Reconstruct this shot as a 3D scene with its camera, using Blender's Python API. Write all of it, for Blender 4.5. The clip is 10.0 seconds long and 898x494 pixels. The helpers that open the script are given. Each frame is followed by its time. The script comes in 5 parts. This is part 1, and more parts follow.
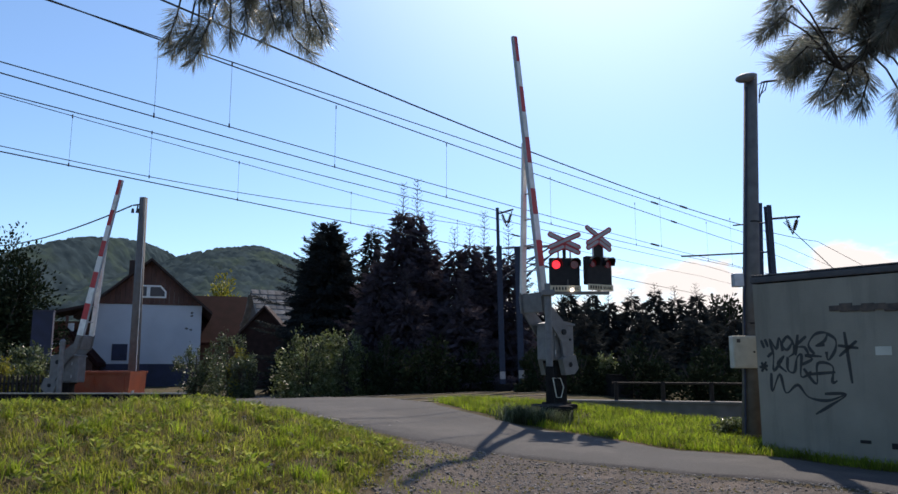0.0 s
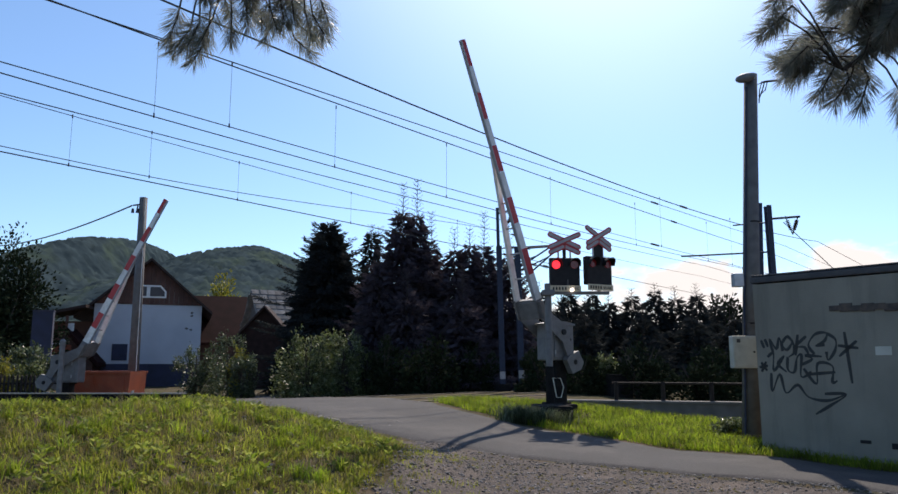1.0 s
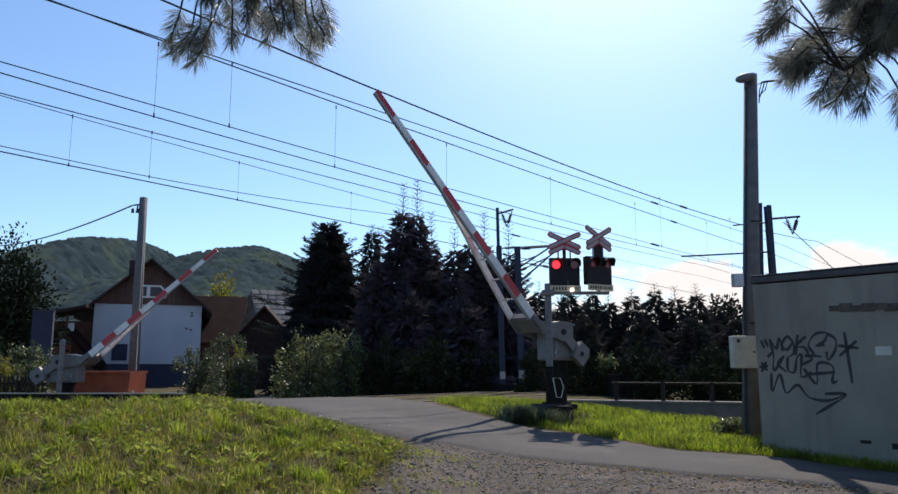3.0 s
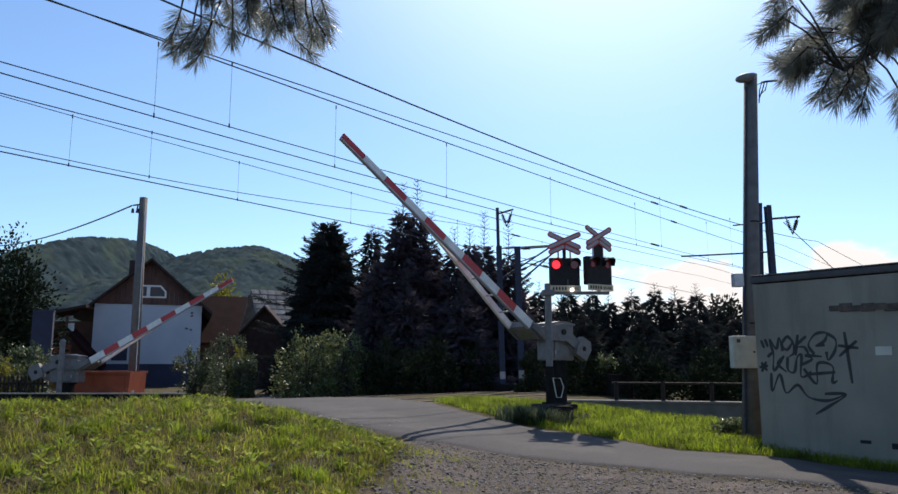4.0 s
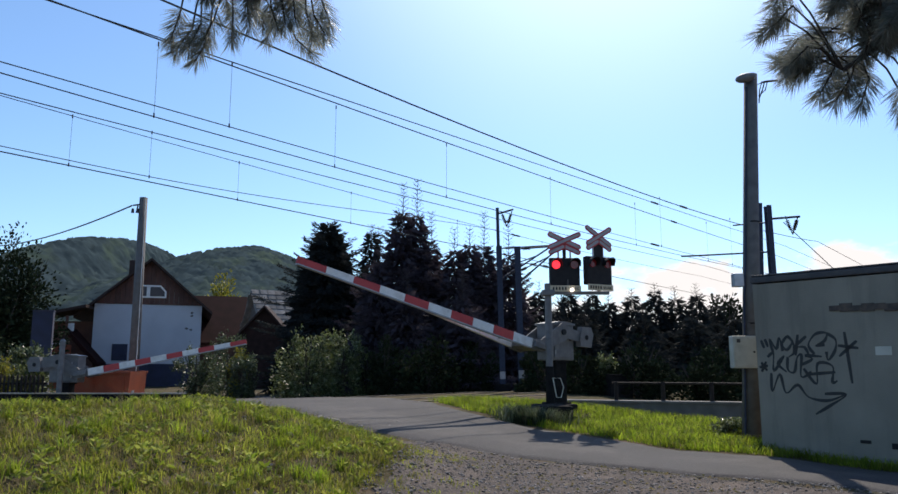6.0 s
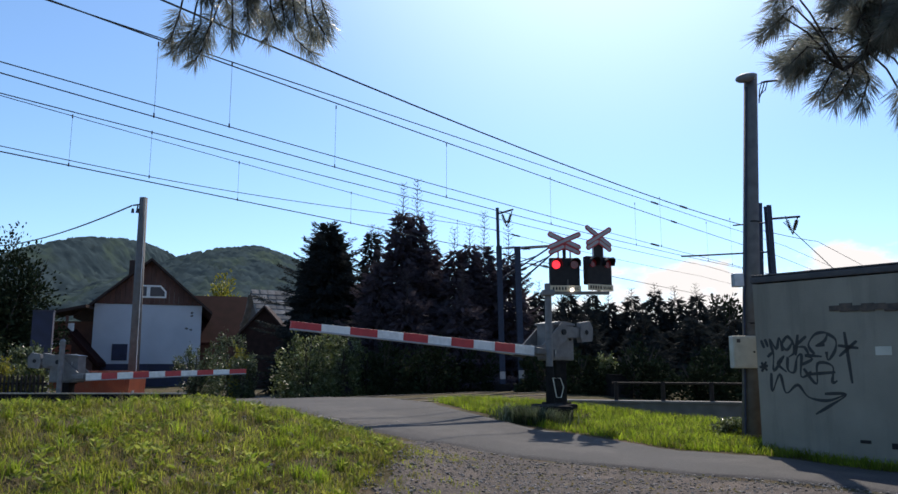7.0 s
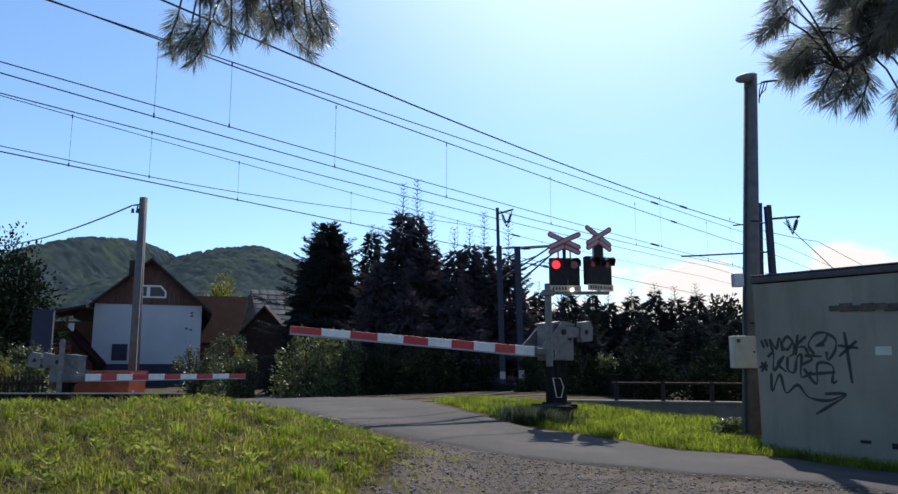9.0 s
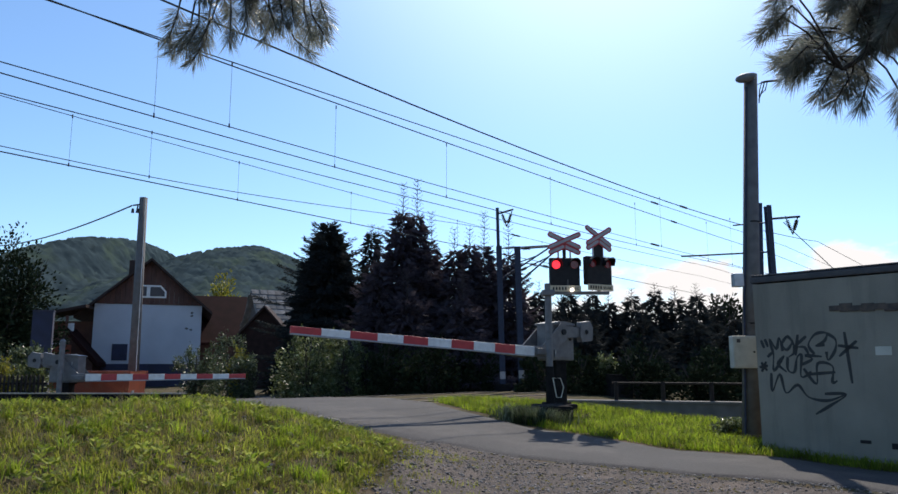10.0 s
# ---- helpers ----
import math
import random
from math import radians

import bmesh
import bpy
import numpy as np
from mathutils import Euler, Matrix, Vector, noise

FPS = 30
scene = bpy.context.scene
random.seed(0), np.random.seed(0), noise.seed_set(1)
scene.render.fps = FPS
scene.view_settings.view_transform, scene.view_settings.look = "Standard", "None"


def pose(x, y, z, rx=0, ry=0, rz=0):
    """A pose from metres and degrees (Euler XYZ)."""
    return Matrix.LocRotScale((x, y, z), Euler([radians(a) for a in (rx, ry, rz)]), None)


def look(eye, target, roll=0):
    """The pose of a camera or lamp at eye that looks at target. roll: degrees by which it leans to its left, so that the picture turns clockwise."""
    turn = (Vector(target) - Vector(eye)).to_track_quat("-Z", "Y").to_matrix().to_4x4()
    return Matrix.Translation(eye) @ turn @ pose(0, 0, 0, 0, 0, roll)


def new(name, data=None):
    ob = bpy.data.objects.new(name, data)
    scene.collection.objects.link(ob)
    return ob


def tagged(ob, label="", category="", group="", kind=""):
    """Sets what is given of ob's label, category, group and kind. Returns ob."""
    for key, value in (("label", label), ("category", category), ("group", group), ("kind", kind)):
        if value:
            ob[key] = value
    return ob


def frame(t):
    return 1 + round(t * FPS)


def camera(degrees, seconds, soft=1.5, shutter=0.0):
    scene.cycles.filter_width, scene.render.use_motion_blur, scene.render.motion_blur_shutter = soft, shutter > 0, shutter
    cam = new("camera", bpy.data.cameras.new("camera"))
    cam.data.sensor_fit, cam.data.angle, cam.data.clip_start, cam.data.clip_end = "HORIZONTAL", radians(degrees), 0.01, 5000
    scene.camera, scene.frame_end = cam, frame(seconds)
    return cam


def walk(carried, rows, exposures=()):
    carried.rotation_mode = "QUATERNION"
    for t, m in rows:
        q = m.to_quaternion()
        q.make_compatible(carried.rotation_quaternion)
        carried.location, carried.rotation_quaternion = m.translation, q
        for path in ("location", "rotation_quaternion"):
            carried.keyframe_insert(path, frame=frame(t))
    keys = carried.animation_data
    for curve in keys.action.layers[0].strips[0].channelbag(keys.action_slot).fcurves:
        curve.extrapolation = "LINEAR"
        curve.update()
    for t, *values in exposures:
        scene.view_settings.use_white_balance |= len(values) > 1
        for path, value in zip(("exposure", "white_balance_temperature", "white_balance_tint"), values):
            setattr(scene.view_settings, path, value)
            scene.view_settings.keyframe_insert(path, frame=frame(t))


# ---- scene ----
cam = camera(62, 10.0, soft=1.5)
walk(cam, [(0.0, pose(0, 0, 1.55, 99.1, 0, 0)), (10.0, pose(0, 0, 1.55, 99.1, 0, 0))], exposures=[(0.0, 0.0, 7100, 15), (10.0, 0.0, 6800, 12)])

# ---- sky and sun ----
SUN_EL, SUN_AZ = radians(46), radians(13.5)
SUN_DIR = Vector((math.sin(SUN_AZ) * math.cos(SUN_EL), math.cos(SUN_AZ) * math.cos(SUN_EL), math.sin(SUN_EL)))


def make_world():
    w = bpy.data.worlds.new("sky")
    scene.world = w
    w.use_nodes = True
    nt = w.node_tree
    nt.nodes.clear()
    N = nt.nodes.new
    L = nt.links.new
    out = N("ShaderNodeOutputWorld")
    bg = N("ShaderNodeBackground")
    bg.inputs[1].default_value = SKY
    sky = N("ShaderNodeTexSky")
    sky.sky_type = "NISHITA"
    sky.sun_disc = False
    sky.sun_elevation = SUN_EL
    sky.sun_rotation = SUN_AZ
    sky.air_density, sky.dust_density, sky.ozone_density = 1.0, 0.4, 2.5
    tc = N("ShaderNodeTexCoord")
    sep = N("ShaderNodeSeparateXYZ")
    L(tc.outputs["Generated"], sep.inputs[0])
    # bank of fair-weather cloud low over the horizon
    mp = N("ShaderNodeMapping")
    mp.inputs["Scale"].default_value = (7, 7, 15)
    L(tc.outputs["Generated"], mp.inputs[0])
    nz = N("ShaderNodeTexNoise")
    nz.inputs["Scale"].default_value = 1.3
    nz.inputs["Detail"].default_value = 9
    nz.inputs["Roughness"].default_value = 0.55
    L(mp.outputs[0], nz.inputs["Vector"])
    low = N("ShaderNodeMapRange")
    low.inputs["From Min"].default_value, low.inputs["From Max"].default_value = 0.02, 0.24
    low.inputs["To Min"].default_value, low.inputs["To Max"].default_value = 0.44, -0.30
    L(sep.outputs["Z"], low.inputs["Value"])
    bank = N("ShaderNodeMapRange")
    bank.inputs["From Min"].default_value, bank.inputs["From Max"].default_value = -0.05, 0.3
    bank.inputs["To Min"].default_value, bank.inputs["To Max"].default_value = -0.35, 0.02
    L(sep.outputs["X"], bank.inputs["Value"])
    lift = N("ShaderNodeMath")
    lift.operation = "ADD"
    L(low.outputs[0], lift.inputs[0])
    L(bank.outputs[0], lift.inputs[1])
    add = N("ShaderNodeMath")
    add.operation = "ADD"
    L(nz.outputs["Fac"], add.inputs[0])
    L(lift.outputs[0], add.inputs[1])
    ramp = N("ShaderNodeMapRange")
    ramp.interpolation_type = "SMOOTHSTEP"
    ramp.inputs["From Min"].default_value, ramp.inputs["From Max"].default_value = 0.56, 0.68
    L(add.outputs[0], ramp.inputs["Value"])
    # bright haze round the sun
    dot = N("ShaderNodeVectorMath")
    dot.operation = "DOT_PRODUCT"
    L(tc.outputs["Generated"], dot.inputs[0])
    dot.inputs[1].default_value = SUN_DIR
    glow = N("ShaderNodeMapRange")
    glow.interpolation_type = "SMOOTHSTEP"
    glow.inputs["From Min"].default_value, glow.inputs["From Max"].default_value = 0.80, 1.0
    L(dot.outputs["Value"], glow.inputs["Value"])
    pw = N("ShaderNodeMath")
    pw.operation = "POWER"
    pw.inputs[1].default_value = 1.8
    L(glow.outputs[0], pw.inputs[0])
    haze = N("ShaderNodeMix")
    haze.data_type = "RGBA"
    haze.blend_type = "ADD"
    haze.inputs["B"].default_value = (HAZE * 0.95, HAZE, HAZE * 1.06, 1)
    L(pw.outputs[0], haze.inputs["Factor"])
    air = N("ShaderNodeMix")
    air.data_type = "RGBA"
    air.blend_type = "MULTIPLY"
    air.inputs["Factor"].default_value = 1.0
    air.inputs["B"].default_value = (0.80, 1.03, 1.21, 1)
    L(sky.outputs[0], air.inputs["A"])
    L(air.outputs["Result"], haze.inputs["A"])
    mix = N("ShaderNodeMix")
    mix.data_type = "RGBA"
    mix.inputs["B"].default_value = (CLOUD, CLOUD, CLOUD * 1.02, 1)
    L(ramp.outputs[0], mix.inputs["Factor"])
    L(haze.outputs["Result"], mix.inputs["A"])
    L(mix.outputs["Result"], bg.inputs[0])
    L(bg.outputs[0], out.inputs[0])


SKY, HAZE, CLOUD = 0.145, 3.1, 6.7
make_world()
sun_data = bpy.data.lights.new("sun", "SUN")
sun_data.energy, sun_data.angle, sun_data.color = 5.0, radians(0.6), (1.0, 0.95, 0.86)
sun = new("sun", sun_data)
sun.matrix_world = look(SUN_DIR * 50, (0, 0, 0))


# ---- materials ----
def mat(name, col, col2=None, scale=6.0, rough=0.8, metal=0.0, bump=0.2, fine=60.0, vary=0.0, stain=None, stain_scale=1.2, stain_amount=0.35, spec=0.5, island=False, streak=False):
    """Principled surface: two colours mixed by noise, stains at a larger scale, fine relief."""
    m = bpy.data.materials.new(name)
    m.use_nodes = True
    nt = m.node_tree
    N, L = nt.nodes.new, nt.links.new
    b = nt.nodes["Principled BSDF"]
    b.inputs["Roughness"].default_value = rough
    b.inputs["Metallic"].default_value = metal
    b.inputs["Specular IOR Level"].default_value = spec
    tc = N("ShaderNodeTexCoord")
    geo = N("ShaderNodeNewGeometry")
    n1 = N("ShaderNodeTexNoise")
    n1.inputs["Scale"].default_value, n1.inputs["Detail"].default_value = scale, 6
    L(geo.outputs["Position"] if not vary else tc.outputs["Object"], n1.inputs["Vector"])
    mx = N("ShaderNodeMix")
    mx.data_type = "RGBA"
    mx.inputs["A"].default_value = (*col, 1)
    mx.inputs["B"].default_value = (*(col2 or [c * 0.7 for c in col]), 1)
    st = N("ShaderNodeMapRange")
    st.inputs["From Min"].default_value, st.inputs["From Max"].default_value = 0.35, 0.65
    L(n1.outputs["Fac"], st.inputs["Value"])
    L(st.outputs[0], mx.inputs["Factor"])
    last = mx.outputs["Result"]
    if stain:
        n2 = N("ShaderNodeTexNoise")
        n2.inputs["Scale"].default_value, n2.inputs["Detail"].default_value, n2.inputs["Roughness"].default_value = stain_scale, 8, 0.65
        if streak:
            # rain streaks: long downwards, narrow across
            sm = N("ShaderNodeMapping")
            sm.inputs["Scale"].default_value = (3.2, 3.2, 0.35)
            L(geo.outputs["Position"], sm.inputs[0])
            L(sm.outputs[0], n2.inputs["Vector"])
        else:
            L(geo.outputs["Position"], n2.inputs["Vector"])
        r2 = N("ShaderNodeMapRange")
        r2.inputs["From Min"].default_value, r2.inputs["From Max"].default_value = 0.5, 0.68
        r2.inputs["To Max"].default_value = stain_amount * 2
        L(n2.outputs["Fac"], r2.inputs["Value"])
        m2 = N("ShaderNodeMix")
        m2.data_type = "RGBA"
        m2.inputs["B"].default_value = (*stain, 1)
        L(r2.outputs[0], m2.inputs["Factor"])
        L(last, m2.inputs["A"])
        last = m2.outputs["Result"]
    if vary or island:
        hs = N("ShaderNodeHueSaturation")
        vr = N("ShaderNodeMapRange")
        amount = vary or 0.35
        vr.inputs["To Min"].default_value, vr.inputs["To Max"].default_value = 1 - amount, 1 + amount
        if island:
            L(geo.outputs["Random Per Island"], vr.inputs["Value"])
        else:
            oi = N("ShaderNodeObjectInfo")
            L(oi.outputs["Random"], vr.inputs["Value"])
        L(vr.outputs[0], hs.inputs["Value"])
        L(last, hs.inputs["Color"])
        last = hs.outputs["Color"]
    L(last, b.inputs["Base Color"])
    if bump:
        n3 = N("ShaderNodeTexNoise")
        n3.inputs["Scale"].default_value, n3.inputs["Detail"].default_value = fine, 5
        L(geo.outputs["Position"], n3.inputs["Vector"])
        bp = N("ShaderNodeBump")
        bp.inputs["Strength"].default_value, bp.inputs["Distance"].default_value = bump, 0.02
        L(n3.outputs["Fac"], bp.inputs["Height"])
        L(bp.outputs[0], b.inputs["Normal"])
    return m


def leaf_mat(name, cols, through_light=0.5, rough=0.6, spec=0.3, patch=(0.6, 1.35), patch_scale=0.9):
    """Leaves, needles and blades: colour by island, light passing through."""
    m = bpy.data.materials.new(name)
    m.use_nodes = True
    nt = m.node_tree
    nt.nodes.clear()
    N, L = nt.nodes.new, nt.links.new
    geo = N("ShaderNodeNewGeometry")
    cr = N("ShaderNodeValToRGB")
    e = cr.color_ramp.elements
    e[0].color, e[1].color = (*cols[0], 1), (*cols[-1], 1)
    for i, c in enumerate(cols[1:-1]):
        x = e.new((i + 1) / (len(cols) - 1))
        x.color = (*c, 1)
    L(geo.outputs["Random Per Island"], cr.inputs[0])
    nz = N("ShaderNodeTexNoise")
    nz.inputs["Scale"].default_value, nz.inputs["Detail"].default_value = patch_scale, 5
    L(geo.outputs["Position"], nz.inputs["Vector"])
    hs = N("ShaderNodeHueSaturation")
    vr = N("ShaderNodeMapRange")
    vr.inputs["From Min"].default_value, vr.inputs["From Max"].default_value = 0.3, 0.7
    vr.inputs["To Min"].default_value, vr.inputs["To Max"].default_value = patch
    L(nz.outputs["Fac"], vr.inputs["Value"])
    L(vr.outputs[0], hs.inputs["Value"])
    L(cr.outputs[0], hs.inputs["Color"])
    b = N("ShaderNodeBsdfPrincipled")
    b.inputs["Roughness"].default_value = rough
    b.inputs["Specular IOR Level"].default_value = spec
    tr = N("ShaderNodeBsdfTranslucent")
    L(hs.outputs[0], b.inputs["Base Color"])
    L(hs.outputs[0], tr.inputs["Color"])
    mx = N("ShaderNodeMixShader")
    mx.inputs[0].default_value = through_light
    L(b.outputs[0], mx.inputs[1])
    L(tr.outputs[0], mx.inputs[2])
    out = N("ShaderNodeOutputMaterial")
    L(mx.outputs[0], out.inputs[0])
    return m


def glow_mat(name, col, power):
    m = bpy.data.materials.new(name)
    m.use_nodes = True
    b = m.node_tree.nodes["Principled BSDF"]
    b.inputs["Base Color"].default_value = (*col, 1)
    b.inputs["Roughness"].default_value = 0.15
    b.inputs["Emission Color"].default_value = (*col, 1)
    b.inputs["Emission Strength"].default_value = power
    return m


M_SOIL = mat("soil_and_turf", (0.085, 0.062, 0.038), (0.046, 0.046, 0.016), 3.0, 1.0, bump=1.0, fine=30, stain=(0.17, 0.12, 0.09), stain_scale=0.9, spec=0.1)
M_ASPHALT = mat("worn_asphalt", (0.078, 0.073, 0.073), (0.038, 0.036, 0.037), 55.0, 0.85, bump=0.8, fine=90, stain=(0.105, 0.096, 0.09), stain_scale=0.45, stain_amount=0.35, spec=0.22)
M_GRAVEL = mat("grey_gravel", (0.23, 0.205, 0.185), (0.11, 0.10, 0.09), 5, 0.9, bump=0.4, fine=40, vary=0.75, island=True)
M_DIRT = mat("gravelly_dirt", (0.15, 0.125, 0.108), (0.05, 0.044, 0.042), 30, 1.0, bump=1.0, fine=60, stain=(0.18, 0.145, 0.12), stain_scale=1.1, stain_amount=0.45, spec=0.1)
M_CONCRETE = mat("weathered_concrete", (0.16, 0.15, 0.14), (0.115, 0.11, 0.1), 4, 0.9, bump=0.3, fine=50, stain=(0.13, 0.12, 0.11), stain_scale=1.5)
M_POLE = mat("concrete_pole", (0.15, 0.14, 0.135), (0.105, 0.098, 0.095), 5, 0.85, bump=0.3, fine=70, stain=(0.13, 0.12, 0.10), stain_scale=2)
M_PLASTER = mat("painted_render", (0.27, 0.247, 0.20), (0.215, 0.197, 0.16), 1.1, 0.95, bump=0.25, fine=45, stain=(0.15, 0.138, 0.115), stain_scale=0.8, stain_amount=0.3, spec=0.2, streak=True)
# white greyed down: the shade on the backlit crosses is in the colour
M_CROSSWHITE = mat("shaded_white_reflector", (0.40, 0.36, 0.36), (0.32, 0.29, 0.29), 12, 0.5, bump=0.03)
M_SOOT = mat("soot_and_rust", (0.06, 0.05, 0.045), (0.12, 0.09, 0.07), 8, 0.9, bump=0.3)
M_FASCIA = mat("dark_roof_edge", (0.045, 0.045, 0.05), (0.07, 0.065, 0.065), 6, 0.7)
M_SPRAY = mat("black_spray_paint", (0.012, 0.012, 0.014), (0.02, 0.02, 0.02), 9, 0.5, bump=0)
M_GALV = mat("galvanised_steel", (0.42, 0.43, 0.45), (0.34, 0.35, 0.37), 12, 0.45, 0.6, bump=0.1)
# the blue in this dark steel colour stands for skylight on the masts
M_MASTBLUE = mat("skylit_dark_steel", (0.026, 0.036, 0.068), (0.02, 0.027, 0.048), 8, 0.75, 0.0, bump=0.1)
M_GREYPAINT = mat("light_grey_machine_paint", (0.165, 0.16, 0.162), (0.12, 0.117, 0.118), 7, 0.55, 0.0, bump=0.1, stain=(0.12, 0.11, 0.1), stain_scale=3)
M_BOX = mat("cream_cabinet_paint", (0.52, 0.50, 0.42), (0.45, 0.43, 0.36), 5, 0.6, bump=0.05, stain=(0.3, 0.27, 0.2), stain_scale=4, stain_amount=0.2)
# black base paint, deepened so that the colour holds shade as well
M_BASESHADE = mat("black_base_and_shade", (0.013, 0.012, 0.013), (0.02, 0.019, 0.018), 6, 0.95, bump=0.3, spec=0.08)
M_BLACK = mat("black_enamel", (0.012, 0.011, 0.013), (0.018, 0.017, 0.018), 10, 0.6, bump=0.05, spec=0.25)
M_RED = mat("red_reflective_paint", (0.50, 0.035, 0.04), (0.42, 0.03, 0.035), 8, 0.45, bump=0.03)
M_WHITE = mat("white_reflective_paint", (0.78, 0.77, 0.75), (0.68, 0.67, 0.65), 8, 0.45, bump=0.03, stain=(0.5, 0.48, 0.44), stain_scale=3)
# grey that stands for glare on the raised boom
M_BOOMEDGE = mat("boom_glare_grey", (0.36, 0.37, 0.39), (0.29, 0.30, 0.32), 9, 0.5, 0.3, bump=0.05)
M_PLATE = mat("yellowish_sign_plate", (0.62, 0.52, 0.36), (0.55, 0.45, 0.30), 10, 0.5, bump=0.02)
M_LENS_ON = glow_mat("lit_red_lens", (1.0, 0.03, 0.05), 1.3)
M_LENS_OFF = glow_mat("dim_red_lens", (0.16, 0.012, 0.016), 0.05)
M_WHITELAMP = glow_mat("small_white_lamp", (1.0, 0.95, 0.88), 3.0)
M_WIRE = mat("dark_copper_wire", (0.05, 0.045, 0.045), (0.07, 0.06, 0.05), 20, 0.6, 0.5, bump=0)
M_INSUL = mat("brown_insulator", (0.06, 0.035, 0.03), (0.04, 0.03, 0.03), 20, 0.3, bump=0)
M_RAIL = mat("worn_rail_steel", (0.30, 0.28, 0.26), (0.22, 0.19, 0.16), 10, 0.3, 0.8, bump=0.05)
M_ORANGE = mat("orange_skip_paint", (0.30, 0.058, 0.018), (0.22, 0.042, 0.016), 2, 0.6, bump=0.1, stain=(0.22, 0.08, 0.04), stain_scale=1.5)
M_WHITEWALL = mat("white_house_render", (0.5, 0.52, 0.56), (0.44, 0.46, 0.5), 0.6, 0.9, bump=0.1, fine=20)
M_BROWNWOOD = mat("dark_brown_boards", (0.115, 0.048, 0.034), (0.08, 0.034, 0.025), 2, 0.75, bump=0.2, fine=15, vary=0.2)
M_DARKBOARDS = mat("near_black_boards", (0.040, 0.024, 0.022), (0.026, 0.017, 0.016), 3, 0.9, bump=0.3, fine=15, spec=0.05)
M_ROOFTILE = mat("dark_brown_roof_tiles", (0.06, 0.042, 0.038), (0.045, 0.032, 0.03), 1.5, 0.8, bump=0.3, fine=12, spec=0.05)
# red sunk low: the shade on the roof slope is in the colour
M_REDROOF = mat("shaded_red_roof", (0.034, 0.013, 0.012), (0.024, 0.010, 0.009), 1.2, 0.8, bump=0.3, fine=10, spec=0.05)
M_GREYTILE = mat("lichened_grey_tiles", (0.27, 0.245, 0.22), (0.18, 0.165, 0.15), 2.0, 0.85, bump=0.2, fine=10, vary=0.25, spec=0.05)
M_DARKGLASS = mat("dark_window_glass", (0.03, 0.035, 0.05), (0.04, 0.045, 0.06), 2, 0.2, bump=0, spec=0.25)
M_BLUEDARK = mat("dark_blue_plinth", (0.03, 0.034, 0.07), (0.025, 0.028, 0.05), 2, 0.8)
M_FENCE = mat("rusty_fence_steel", (0.02, 0.017, 0.017), (0.03, 0.024, 0.02), 10, 0.8, 0.0, spec=0.2)
M_BARK = mat("bark", (0.06, 0.046, 0.038), (0.038, 0.03, 0.026), 9, 0.95, bump=0.8, fine=30)
M_GRASS = leaf_mat("grass_blades", [(0.14, 0.16, 0.018), (0.22, 0.26, 0.025), (0.30, 0.32, 0.045), (0.19, 0.21, 0.022), (0.32, 0.26, 0.10)], 0.6, 0.6, 0.3, (0.35, 1.6), 1.9)
M_GRASS_LUSH = leaf_mat("lush_verge_grass", [(0.14, 0.22, 0.014), (0.23, 0.32, 0.022), (0.30, 0.37, 0.035), (0.20, 0.28, 0.02), (0.25, 0.22, 0.07)], 0.6, 0.6, 0.3, (0.38, 1.35), 1.8)
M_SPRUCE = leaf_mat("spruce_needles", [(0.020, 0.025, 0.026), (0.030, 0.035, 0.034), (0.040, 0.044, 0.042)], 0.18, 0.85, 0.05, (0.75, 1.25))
# raised purplish colour stands for the glare veil over these needles
M_SPRUCE_VEILED = leaf_mat("glare_veiled_needles", [(0.060, 0.048, 0.060), (0.078, 0.064, 0.076), (0.094, 0.078, 0.090)], 0.22, 0.85, 0.05, (0.8, 1.2))
M_WEED = leaf_mat("weed_leaves", [(0.12, 0.17, 0.02), (0.22, 0.27, 0.03), (0.34, 0.36, 0.09), (0.17, 0.22, 0.025)], 0.5, 0.55, 0.15, (0.5, 1.4), 2.5)
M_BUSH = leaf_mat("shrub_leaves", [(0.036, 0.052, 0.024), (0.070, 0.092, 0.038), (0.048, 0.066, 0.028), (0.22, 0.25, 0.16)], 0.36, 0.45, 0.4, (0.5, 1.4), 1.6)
# lighter copy with sunlight put into the colour; palest leaves imitate glints
M_BUSH_LIT = leaf_mat("sunlit_shrub_leaves", [(0.055, 0.072, 0.024), (0.12, 0.15, 0.048), (0.08, 0.10, 0.034), (0.36, 0.39, 0.23)], 0.46, 0.35, 0.5, (0.4, 1.4), 1.8)
M_DRY = leaf_mat("dry_grass", [(0.16, 0.12, 0.05), (0.22, 0.18, 0.07), (0.13, 0.13, 0.035), (0.26, 0.21, 0.11)], 0.5)
M_YELLOW = leaf_mat("yellow_green_leaves", [(0.16, 0.18, 0.02), (0.25, 0.22, 0.03), (0.20, 0.20, 0.03)], 0.4)
# leaf colour sunk towards black so that it holds the shade below trees
M_LEAFY = leaf_mat("shade_dark_leaves", [(0.014, 0.020, 0.012), (0.022, 0.032, 0.016), (0.032, 0.042, 0.02)], 0.05, 0.9, 0.04)
# light grey cast puts the glare haze over the boughs into the needles
M_PINE = leaf_mat("hazed_pine_needles", [(0.13, 0.155, 0.135), (0.18, 0.195, 0.165), (0.27, 0.265, 0.24)], 0.64, 0.35, 0.5)
